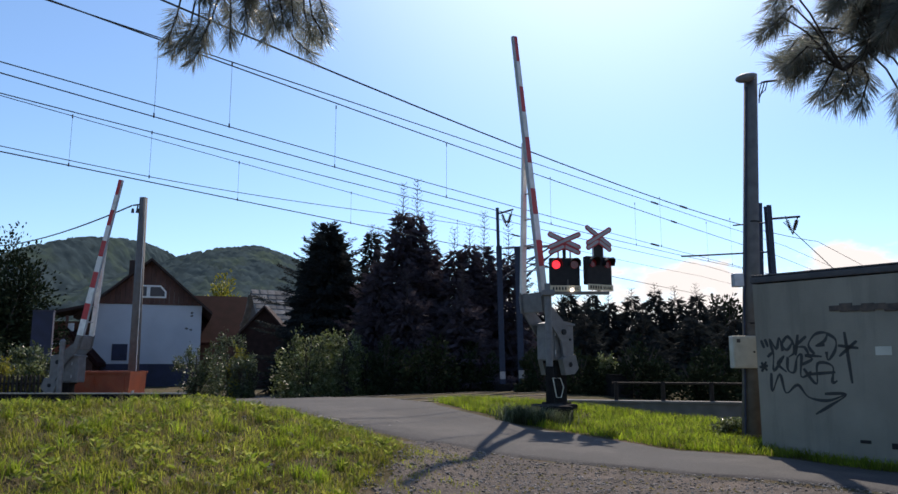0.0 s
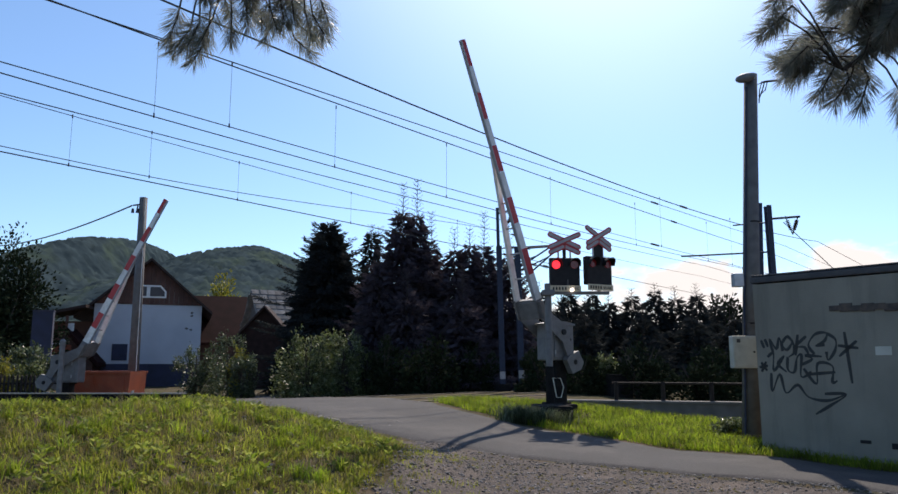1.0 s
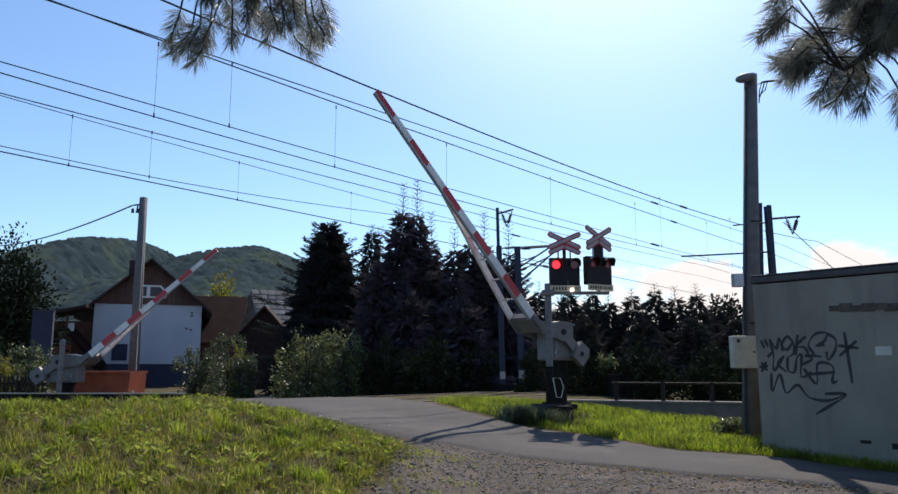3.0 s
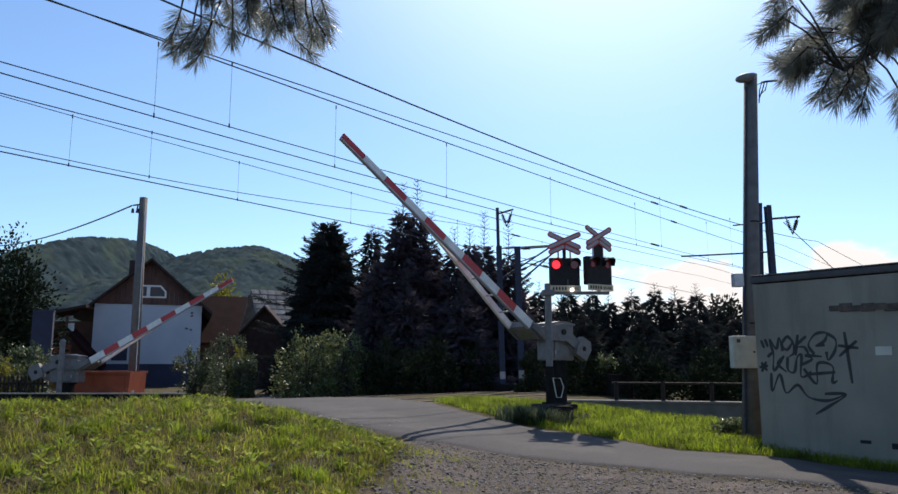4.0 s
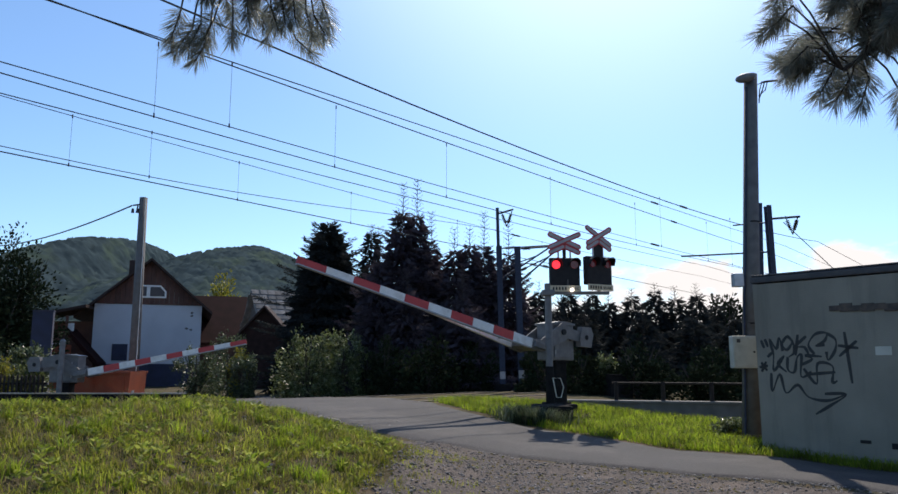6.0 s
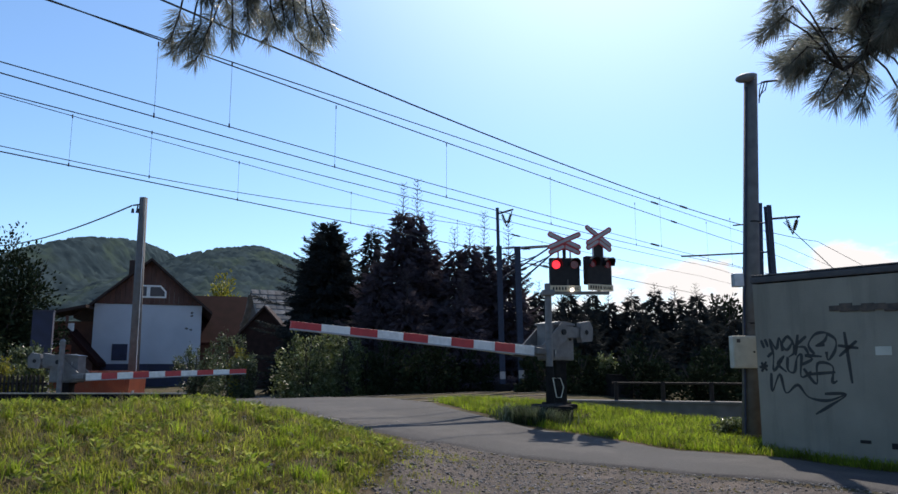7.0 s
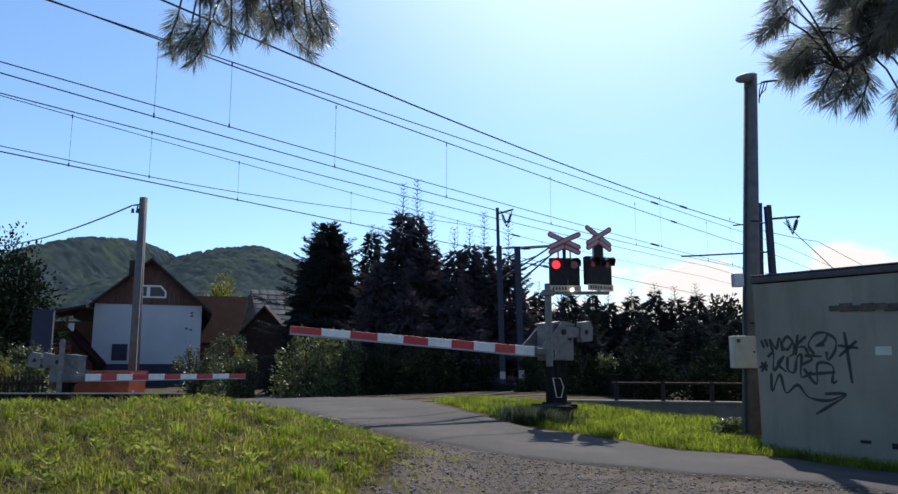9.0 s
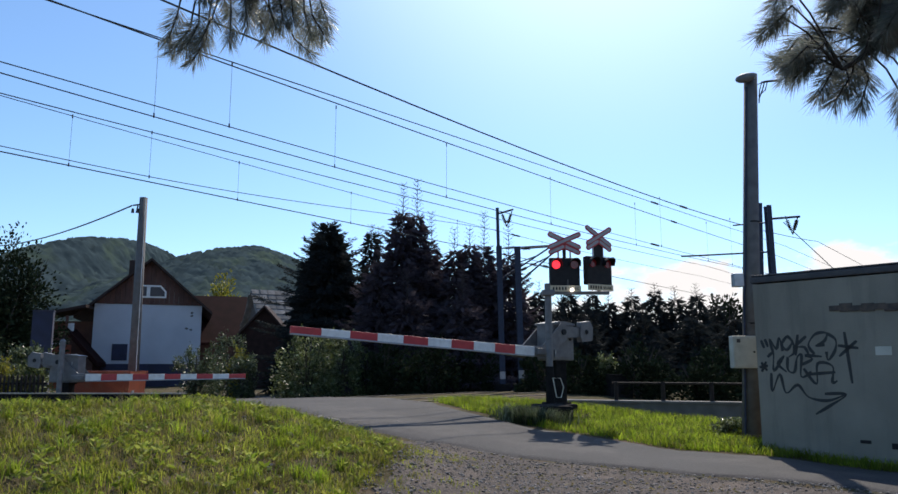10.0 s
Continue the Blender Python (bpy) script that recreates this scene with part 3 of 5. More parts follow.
def lamp_head(name, m, lit, label, up_, tilt, column):
    """Black twin-lamp box with hoods, warning plate and cross."""
    h = thing(name, m, label, "traffic signal", "crossing signals")
    bm = B()
    box(bm, (0, 0.06, 0), (0.64, 0.16, 0.60), bevel=0.02)
    part("lamp_box", bm, M_BLACK, h, "matt black lamp box")
    bm = B()
    box(bm, (0, 0.15, 0.0), (0.5, 0.08, 0.4), bevel=0.02)
    part("rear_cover", bm, M_BLACK, h)
    for x, on in ((-0.19, lit[0]), (0.20, lit[1])):
        bm = B()
        cyl(bm, (x, -0.02, 0.15), (x, -0.045, 0.15), 0.092, 0.085, seg=24)
        part("lens", bm, M_LENS_ON if on else M_LENS_OFF, h, "lit red lens" if on else "dim red lens")
        bm = B()
        ring_o, ring_i = [], []
        for k in range(13):
            a = math.pi * (k / 12) * 1.2 - math.pi * 0.1
            for lst, rr in ((ring_o, 0.125), (ring_i, 0.113)):
                dep = 0.20
                lst.append((bm.verts.new((x + rr * math.cos(a), -0.02, 0.15 + rr * math.sin(a))), bm.verts.new((x + rr * math.cos(a), -0.02 - dep * (0.55 + 0.45 * max(0, math.sin(a))), 0.15 + rr * math.sin(a)))))
        for k in range(12):
            for lst in (ring_o, ring_i):
                bm.faces.new((lst[k][0], lst[k + 1][0], lst[k + 1][1], lst[k][1]))
            bm.faces.new((ring_o[k][1], ring_o[k + 1][1], ring_i[k + 1][1], ring_i[k][1]))
        bmesh.ops.recalc_face_normals(bm, faces=bm.faces)
        part("hood", bm, M_BLACK, h)
    bm = B()
    box(bm, (0.0, -0.03, -0.36), (0.66, 0.02, 0.13), bevel=0.005)
    plate = part("warning_plate", bm, M_PLATE, h, "pale plate with a row of dark lettering")
    for i in range(5):
        bm = B()
        box(bm, (-0.26 + i * 0.065, -0.043, -0.36), (0.032, 0.006, 0.065))
        part("lettering_bar", bm, M_BLACK, plate)
    font = bpy.data.curves.new("wording", "FONT")
    font.body, font.size, font.extrude, font.align_x = "VLAK", 0.095, 0.002, "LEFT"
    holder = bpy.data.objects.new("wording", font)
    me = bpy.data.meshes.new_from_object(holder)
    bpy.data.objects.remove(holder)
    me.materials.clear()
    me.materials.append(M_BLACK)
    word = new("wording", me)
    word.parent = plate
    word.matrix_basis = pose(0.06, -0.044, -0.393, 90, 0, 0)
    for x in (-0.13, 0.13):
        bm = B()
        cyl(bm, (x, 0.03, 0.28), (x, 0.03, up_ - 0.13), 0.018, seg=10)
        part("cross_stem", bm, M_GALV, h)
    bm = B()
    box(bm, (0, 0.03, (up_ + 0.3) / 2), (column, 0.03, up_ - 0.28), bevel=0.004)
    c = part("cross_backing", bm, M_BLACK, h)
    for nm_, cx, cz, ang, ln, y in (("cross_arm", 0, up_, tilt, 0.78, -0.004), ("cross_arm", 0, up_, -tilt, 0.78, -0.02), ("cross_arm", 0.165, up_ - 0.19, tilt, 0.40, -0.004), ("cross_arm", -0.165, up_ - 0.19, -tilt, 0.40, -0.02)):
        rot = Matrix.Rotation(radians(ang), 4, "Y")
        bm = B()
        cross_bar(bm, (cx, y, cz), ln, 0.115, 0.012, rot)
        arm_ = part(nm_, bm, M_RED, h, "red-bordered cross arm")
        bm = B()
        cross_bar(bm, (cx, y - 0.009, cz), ln - 0.055, 0.06, 0.006, rot)
        part("white_face", bm, M_CROSSWHITE, arm_)
    return h


PX, PY = 2.285, 17.2
pz = hz(PX, PY)
post = thing("signal_post", pose(PX, PY, pz - 0.05) @ Matrix.Scale(1.09, 4), "grey tubular signal post with a bracket for two lamps", "signal post")
HP = (3.36 - pz + 0.05) / 1.09
bm = B()
cyl(bm, (0, 0, 0), (0, 0, HP + 0.08), 0.075, 0.072, seg=20)
part("tube", bm, M_GREYPAINT, post)
bm = B()
cyl(bm, (0, 0, 0.1), (0, 0, 1.1), 0.09, 0.086, seg=20)
part("lower_sleeve", bm, M_BASESHADE, post, "black lower sleeve")
bm = B()
cyl(bm, (0, 0, 0), (0, 0, 0.3), 0.20, 0.16, seg=20)
box(bm, (0, 0, 0.06), (0.45, 0.45, 0.36), bevel=0.05)
part("foot", bm, M_BASESHADE, post, "black concrete foot")
bm = B()
box(bm, (0.62, 0.0, HP - 0.12), (1.35, 0.08, 0.07), bevel=0.01)
box(bm, (0.0, 0.0, HP - 0.12), (0.26, 0.26, 0.12), bevel=0.02)
box(bm, (0.40, 0.0, HP + 0.02), (0.07, 0.07, 0.3), bevel=0.01)
box(bm, (1.08, 0.0, HP + 0.02), (0.07, 0.07, 0.3), bevel=0.01)
part("bracket", bm, M_GREYPAINT, post)
bm = B()
loop_pts = [(0.05, -0.10, 0.86), (0.20, -0.14, 0.86), (0.26, -0.15, 0.68), (0.21, -0.14, 0.47), (0.12, -0.12, 0.47), (0.05, -0.10, 0.86)]
tube(bm, loop_pts, 0.011, 6)
part("hoop", bm, M_BOX, post, "pale metal hoop")
bm = B()
cyl(bm, (0.50, -0.1, HP - 0.06), (0.50, -0.06, HP - 0.06), 0.04, seg=16)
part("small_lamp", bm, M_WHITELAMP, post, "small lit white lamp")
lamp_head("crossing_signal", pose(PX + 0.40, PY - 0.02, 3.72, 0, 0, 4) @ Matrix.Scale(1.09, 4), (True, False), "black twin-lamp crossing signal under a red and white double cross", 0.667, 24, 0.07)
lamp_head("crossing_signal", pose(PX + 1.19, PY - 0.05, 3.74, 0, 0, 27) @ Matrix.Scale(1.09, 4), (False, False), "black crossing signal turned to the side road with hooded lamps", 0.74, 30, 0.26)


# ---- service shed ----
def shed():
    m = pose(5.55, 13.62, 0.02, 0, 0, -48.5)
    h = thing("service_shed", m, "low cream rendered flat-roofed railway hut with sprayed scrawls", "shed")
    W, Dp, H = 5.4, 3.2, 3.01
    t = 0.25
    for nm_, c, s in (("front_wall", (W / 2, t / 2, H / 2), (W, t, H)), ("rear_wall", (W / 2, Dp - t / 2, H / 2), (W, t, H)),
                      ("end_wall", (t / 2, Dp / 2, H / 2), (t, Dp - 2 * t, H)), ("end_wall", (W - t / 2, Dp / 2, H / 2), (t, Dp - 2 * t, H))):
        bm = B()
        box(bm, c, s, bevel=0.012)
        part(nm_, bm, M_PLASTER, h)
    bm = B()
    box(bm, (W / 2, Dp / 2, H + 0.075), (W + 0.05, Dp + 0.06, 0.11), bevel=0.02)
    roof = part("roof_slab", bm, M_FASCIA, h, "dark flat roof slab with a thin edge")
    bm = B()
    box(bm, (W / 2, Dp / 2, H + 0.155), (W + 0.02, Dp + 0.02, 0.03), bevel=0.01)
    part("roof_felt", bm, M_FASCIA, roof)
    for i in range(9):
        a = 1.42 + i * 0.17
        bm = B()
        box(bm, (a, -0.012, 2.50 - 0.004 * i + 0.012 * math.sin(i * 2.1)), (0.20, 0.03, 0.09 + 0.05 * math.sin(i * 1.7) ** 2), bevel=0.01)
        part("ledge_fragment", bm, M_SOOT, h, "sooty broken ledge")
    for x, z, w, hh in ((1.72, 0.34, 0.16, 0.05), (2.25, 0.30, 0.3, 0.09)):
        bm = B()
        box(bm, (x, -0.004, z), (w, 0.016, hh), bevel=0.004)
        part("vent_slot", bm, M_BLACK, h)
    bm = B()
    box(bm, (2.1, -0.003, 1.78), (0.24, 0.01, 0.14), bevel=0.003)
    part("faded_notice", bm, M_BOX, h, "faded small notice")

    def stroke(pts, r=0.016):
        bm = B()
        # smooth curve through the turning points
        P = [Vector((x, -0.004, z)) for x, z in pts]
        out = []
        for i in range(len(P) - 1):
            p0, p1, p2, p3 = P[max(i - 1, 0)], P[i], P[i + 1], P[min(i + 2, len(P) - 1)]
            for k in range(5):
                u = k / 5
                out.append(0.5 * ((2 * p1) + (p2 - p0) * u + (2 * p0 - 5 * p1 + 4 * p2 - p3) * u * u + (3 * p1 - p0 - 3 * p2 + p3) * u ** 3))
        out.append(P[-1])
        vs = []
        for i, p in enumerate(out):
            d = (out[min(i + 1, len(out) - 1)] - out[max(i - 1, 0)]).normalized()
            n = Vector((-d.z, 0, d.x)) * r * (0.8 + 0.3 * math.sin(i * 0.7))
            vs.append((bm.verts.new(p + n), bm.verts.new(p - n)))
        for a, b in zip(vs, vs[1:]):
            bm.faces.new((a[0], b[0], b[1], a[1]))
        bmesh.ops.recalc_face_normals(bm, faces=bm.faces)
        part("sprayed_stroke", bm, M_SPRAY, h, "black sprayed scrawl")

    # unreadable scrawls: zigzags, loops, a long tail and a star
    upper_row = (((0.10, 2.00), (0.15, 1.86)),
          ((0.17, 2.02), (0.22, 1.88)),
          ((0.31, 1.76), (0.26, 2.02), (0.37, 1.84), (0.43, 2.04), (0.48, 1.80)),
          ((0.56, 2.05), (0.48, 1.93), (0.55, 1.82), (0.65, 1.95), (0.57, 2.06), (0.66, 1.98), (0.68, 1.78), (0.58, 1.70)),
          ((0.76, 2.08), (0.70, 1.72)),
          ((0.90, 2.05), (0.72, 1.88), (0.86, 1.86), (0.93, 1.72)),
          ((1.02, 1.74), (0.93, 1.90), (1.06, 2.08), (1.24, 2.09), (1.20, 1.96), (1.05, 1.88), (1.20, 1.90)),
          ((1.24, 2.09), (1.38, 1.98), (1.36, 1.80), (1.24, 1.64), (1.22, 1.78)),)
    lower_row = (((0.20, 1.70), (0.31, 1.76), (0.30, 1.46), (0.50, 1.72), (0.38, 1.58), (0.53, 1.44)),
          ((0.56, 1.70), (0.55, 1.48), (0.66, 1.44), (0.72, 1.68), (0.80, 1.72), (0.77, 1.36), (0.95, 1.44)),
          ((0.78, 1.56), (0.98, 1.66), (0.86, 1.72), (1.14, 1.70)),
          ((0.82, 1.50), (1.02, 1.24), (1.06, 1.58), (1.30, 1.54), (1.28, 1.28), (1.36, 1.30)),
          ((0.88, 1.40), (1.34, 1.44)),
          ((0.04, 1.52), (0.20, 1.55)),
          ((0.08, 1.44), (0.17, 1.62)),
          ((0.08, 1.61), (0.18, 1.46)),)
    star = (((0.25, 1.42), (0.25, 1.10), (0.40, 1.40), (0.49, 1.08), (0.70, 1.22), (0.87, 1.02), (1.18, 0.97), (1.48, 1.08)),
          ((1.14, 1.08), (1.48, 1.08), (1.23, 0.90), (0.97, 0.74)),
          ((1.53, 2.10), (1.59, 1.26)),
          ((1.41, 1.88), (1.73, 1.83)),
          ((1.71, 1.95), (1.42, 1.70)),)
    for row in (upper_row, lower_row, star):
        for line in row:
            stroke(line, 0.025)
    return h


shed()


# ---- poles ----
def lamp_pole():
    x, y = 6.02, 15.3
    z = hz(x, y) - 0.2
    h = thing("street_lamp_pole", pose(x, y, z), "tall tapered concrete pole with a street lamp and cabinets", "utility pole")
    bm = B()
    cyl(bm, (0, 0, 0), (0.47, 0, 7.75 - z), 0.19, 0.135, seg=24)
    part("shaft", bm, M_POLE, h, smooth=True)
    top = 7.75 - z
    bm = B()
    bmesh.ops.create_uvsphere(bm, u_segments=20, v_segments=12, radius=1, matrix=Matrix.Translation((0.29, -0.16, top - 0.13)) @ Matrix.Rotation(radians(52), 4, "Z") @ Matrix.Diagonal((0.11, 0.21, 0.10, 1)))
    head = part("lamp_head", bm, M_GREYPAINT, h, "grey cobra-head lamp", True)
    bm = B()
    tube(bm, [(0.47, 0, top - 0.1), (0.45, -0.02, top), (0.35, -0.1, top - 0.05)], 0.035, 8)
    part("lamp_arm", bm, M_GALV, h)
    bm = B()
    tube(bm, [(0.5, 0, top - 0.25), (0.75, -0.05, top - 0.17), (1.0, -0.1, top - 0.16)], 0.025, 8)
    part("cable_arm", bm, M_FENCE, h)
    for i in range(3):
        bm = B()
        tube(bm, [(0.80 - 0.06 * i, -0.06, top - 0.17), (0.72 - 0.06 * i, -0.1, top - 0.38), (0.58, -0.08, top - 0.5 - 0.08 * i)], 0.012, 6)
        part("cable_loop", bm, M_BLACK, h)
    bm = B()
    box(bm, (-0.13, -0.2, 1.84 - z), (0.48, 0.22, 0.64), bevel=0.02)
    cab = part("meter_cabinet", bm, M_BOX, h, "cream metal meter cabinet")
    bm = B()
    box(bm, (-0.13, -0.315, 1.84 - z), (0.42, 0.012, 0.57), bevel=0.004)
    door = part("cabinet_door", bm, M_BOX, cab)
    bm = B()
    box(bm, (-0.26, -0.325, 2.06 - z), (0.07, 0.006, 0.07))
    part("warning_sticker", bm, M_FASCIA, cab)
    bm = B()
    cyl(bm, (0.04, -0.325, 1.84 - z), (0.04, -0.335, 1.84 - z), 0.02)
    part("cabinet_lock", bm, M_BLACK, cab)
    bm = B()
    box(bm, (-0.10, -0.05, 3.30 - z), (0.20, 0.18, 0.27), bevel=0.015)
    part("junction_box", bm, M_GALV, h, "small grey junction box")
    bm = B()
    tube(bm, [(-0.16, -0.12, 0.1), (-0.04, -0.12, 2.4), (0.0, -0.1, 3.1), (0.08, -0.1, 3.9), (0.33, -0.08, top - 0.3)], 0.022, 8)
    part("conduit", bm, M_MASTBLUE, h, "grey cable conduit")
    for zz in (2.5, 4.6):
        bm = B()
        cyl(bm, (zz * 0.062, 0, zz), (zz * 0.062, 0, zz + 0.03), 0.19 - 0.006 * zz, seg=24)
        part("band", bm, M_FENCE, h)


lamp_pole()


def village_pole():
    x, y = -11.24, 27.0
    z = hz(x, y) - 0.2
    h = thing("utility_pole", pose(x, y, z), "slightly leaning concrete utility pole with a bracket", "utility pole")
    bm = B()
    cyl(bm, (0, 0, 0), (-0.05, 0, 7.72 - z), 0.195, 0.14, seg=20)
    part("shaft", bm, M_POLE, h, smooth=True)
    t = 7.75 - z
    bm = B()
    cyl(bm, (-0.05, -0.05, t - 0.28), (-0.38, -0.1, t - 0.34), 0.03, seg=8)
    cyl(bm, (-0.2, -0.08, t - 0.3), (-0.25, -0.1, t - 0.62), 0.025, seg=8)
    part("bracket", bm, M_FENCE, h)
    for dx in (-0.2, -0.38):
        bm = B()
        cyl(bm, (dx, -0.1, t - 0.62), (dx, -0.1, t - 0.46), 0.06, 0.04, seg=10)
        part("insulator", bm, M_INSUL, h)
    # added white strip imitates the sunlit right edge of the shaft
    bm = B()
    cyl(bm, (0.15, -0.14, 0.3), (0.08, -0.12, t - 0.1), 0.012, seg=6)
    part("lit_edge_strip", bm, M_WHITE, h, "thin pale strip standing for the sunlit edge of the pole")
    # service cable leading away over the gardens
    a, b = Vector((-11.66, 26.9, 7.40)), Vector((-34.0, 52.0, 10.0))
    pts = [a.lerp(b, k / 14) - Vector((0, 0, 0.6 * 4 * (k / 14) * (1 - k / 14))) for k in range(15)]
    bm = B()
    tube(bm, pts, 0.03, 6)
    solid("service_cable", bm, M_WIRE, "black overhead service cable sagging from the pole", "cable")


village_pole()


# ---- overhead line ----
def line_fn(rs, vs):
    """A smooth value along the railway through a few known ones."""
    k = np.polyfit(rs, vs, 2)
    return lambda r: float(np.polyval(k, r)) if r < 34 else float(np.polyval(k, 34))


def wire(name, s_fn, z_fn, rad, label, r0=-34.0, r1=60.0, n=48):
    bm = B()
    tube(bm, [(*on_line(s_fn(r), r), z_fn(r)) for r in np.linspace(r0, r1, n)], rad, 5)
    return solid(name, bm, M_WIRE, label, "wire", "overhead wires")


def flat(v):
    return lambda r: v


def dropper(s_fn, lo, hi, r):
    x, y = on_line(s_fn(r), r)
    bm = B()
    cyl(bm, (x, y, lo(r)), (x, y, hi(r)), 0.004, seg=5)
    cyl(bm, (x, y, lo(r) - 0.02), (x, y, lo(r) + 0.07), 0.016, seg=6)
    cyl(bm, (x, y, hi(r) - 0.07), (x, y, hi(r) + 0.02), 0.016, seg=6)
    solid("dropper", bm, M_WIRE, "thin dropper hanging between two overhead wires", "wire", "droppers")


def wire_insulator(s_fn, z_fn, r):
    bm = B()
    a, b = Vector((*on_line(s_fn(r), r), z_fn(r))), Vector((*on_line(s_fn(r + 0.7), r + 0.7), z_fn(r + 0.7)))
    for k in range(6):
        cyl(bm, a.lerp(b, k / 6), a.lerp(b, k / 6 + 0.1), 0.042, 0.03, seg=8)
    cyl(bm, a, b, 0.018, seg=6)
    solid("wire_insulator", bm, M_INSUL, "dark ribbed insulator strung in an overhead wire", "insulator", "wire insulators")


Z_LINE = 6.4
s_near = line_fn([-12, -4.3, 5.2, 12.3], [0.13, 0.07, 0.0, -0.6])
s_near2 = line_fn([-12, -0.8, 12.5], [-0.41, -0.63, -1.14])
mess_near = line_fn([-11, -4, 0, 5.6, 27], [7.93, 7.96, 7.98, 8.07, 8.42])
mess_near2 = line_fn([-11.4, -9.3, -4.8, -0.6, 13.1, 25.3], [7.69, 7.70, 7.90, 8.0, 8.47, 8.88])
mess_far = line_fn([-10, -8.5, -3.6, 1, 6.5, 25], [7.75, 7.67, 7.54, 7.49, 7.43, 7.5])
mess_far2 = line_fn([-10.2, -6.7, 6, 25], [7.64, 7.63, 7.74, 8.1])
feeder = line_fn([-10.5, -8.85, -3, 19], [7.46, 7.43, 7.42, 8.12])
wire("contact_wire", s_near, flat(Z_LINE), 0.012, "dark contact wire over the near track")
wire("contact_wire", s_near2, flat(Z_LINE), 0.011, "dark parallel contact wire over the near track")
wire("contact_wire", flat(5.12), flat(Z_LINE), 0.016, "dark contact wire over the far track")
wire("anchored_wire", flat(4.65), lambda r: Z_LINE + 0.9 * float(smooth(-8, 12, r)), 0.011, "dark contact wire rising to its anchor mast", -34, 9.1)
wire("messenger_wire", flat(0.0), mess_near, 0.015, "dark messenger wire over the near track")
wire("messenger_wire", flat(-0.5), mess_near2, 0.013, "dark parallel messenger wire over the near track")
wire("messenger_wire", flat(5.2), mess_far, 0.010, "dark messenger wire over the far track")
wire("messenger_wire", flat(4.75), mess_far2, 0.014, "dark parallel messenger wire over the far track")
wire("feeder_wire", flat(-2.4), feeder, 0.018, "dark feeder wire running beside the railway")
for r in (-9.1, -4.3, 0.0, 5.5, 11.5, 18.0):
    dropper(s_near, flat(Z_LINE), mess_near, r)
for r in (-7.8, 12.5, 20.0):
    dropper(s_near2, flat(Z_LINE), mess_near2, r)
for r in (-8.45, -3.55, 1.05, 7.0, 13.5):
    dropper(flat(5.15), flat(Z_LINE), mess_far, r)
dropper(flat(4.7), flat(Z_LINE), mess_far2, -6.6)
wire_insulator(flat(-0.5), mess_near2, 13.2)
wire_insulator(flat(0.0), mess_near, 16.5)
wire_insulator(flat(-2.4), feeder, 11.5)
wire_insulator(s_near2, flat(Z_LINE), 11.6)
wire_insulator(flat(5.2), mess_far, 11.0)


def mast(x, y, top, mid, side, label, bracket=True, lean=0.0, wide=0.22, reach=0.66):
    """Steel overhead-line mast: channel pair, upper stub, top bracket with insulators."""
    z = hz(x, y) - 0.1
    h = thing("overhead_line_mast", pose(x, y, z, 0, lean, 0), label, "mast", "overhead line masts")
    for dy in (-0.12, 0.12):
        bm = B()
        box(bm, (0, dy, (mid - z) / 2), (wide, 0.06, mid - z), bevel=0.008)
        part("channel", bm, M_MASTBLUE, h)
    for k in range(9):
        bm = B()
        box(bm, (0, 0, 0.4 + k * (mid - z - 0.6) / 8), (wide - 0.04, 0.2, 0.05))
        part("batten", bm, M_MASTBLUE, h)
    bm = B()
    box(bm, (0, 0, 0.15), (0.6, 0.6, 0.5), bevel=0.03)
    part("footing", bm, M_BASESHADE, h)
    bm = B()
    box(bm, (0, -0.152, 0.75), (wide + 0.004, 0.006, 0.3))
    part("white_band", bm, M_CROSSWHITE, h, "greyed white marking band")
    if bracket:
        bm = B()
        box(bm, (-0.02, 0, (mid + top) / 2 - z), (0.13, 0.1, top - mid + 0.4), bevel=0.01)
        part("upper_stub", bm, M_MASTBLUE, h) if top > mid else bm.free()
        t = top - z
        bm = B()
        tube(bm, [(0, 0, t - 0.06), (side * reach, 0, t + (0.12 if reach < 1 else 0.02))], 0.04, 8)
        part("top_bracket", bm, M_MASTBLUE, h)
        for dx, bx in ((reach - 0.52, reach - 0.30), (reach - 0.06, reach - 0.30)):
            bm = B()
            a, b = Vector((side * dx, 0, t + 0.04)), Vector((side * bx, 0, t - 0.62))
            for k in range(6):
                p = a.lerp(b, 0.25 + 0.09 * k)
                q = a.lerp(b, 0.25 + 0.09 * k + 0.05)
                cyl(bm, p, q, 0.075, 0.05, seg=10)
            cyl(bm, a, b, 0.022, seg=6)
            part("insulator", bm, M_INSUL, h)
    return h


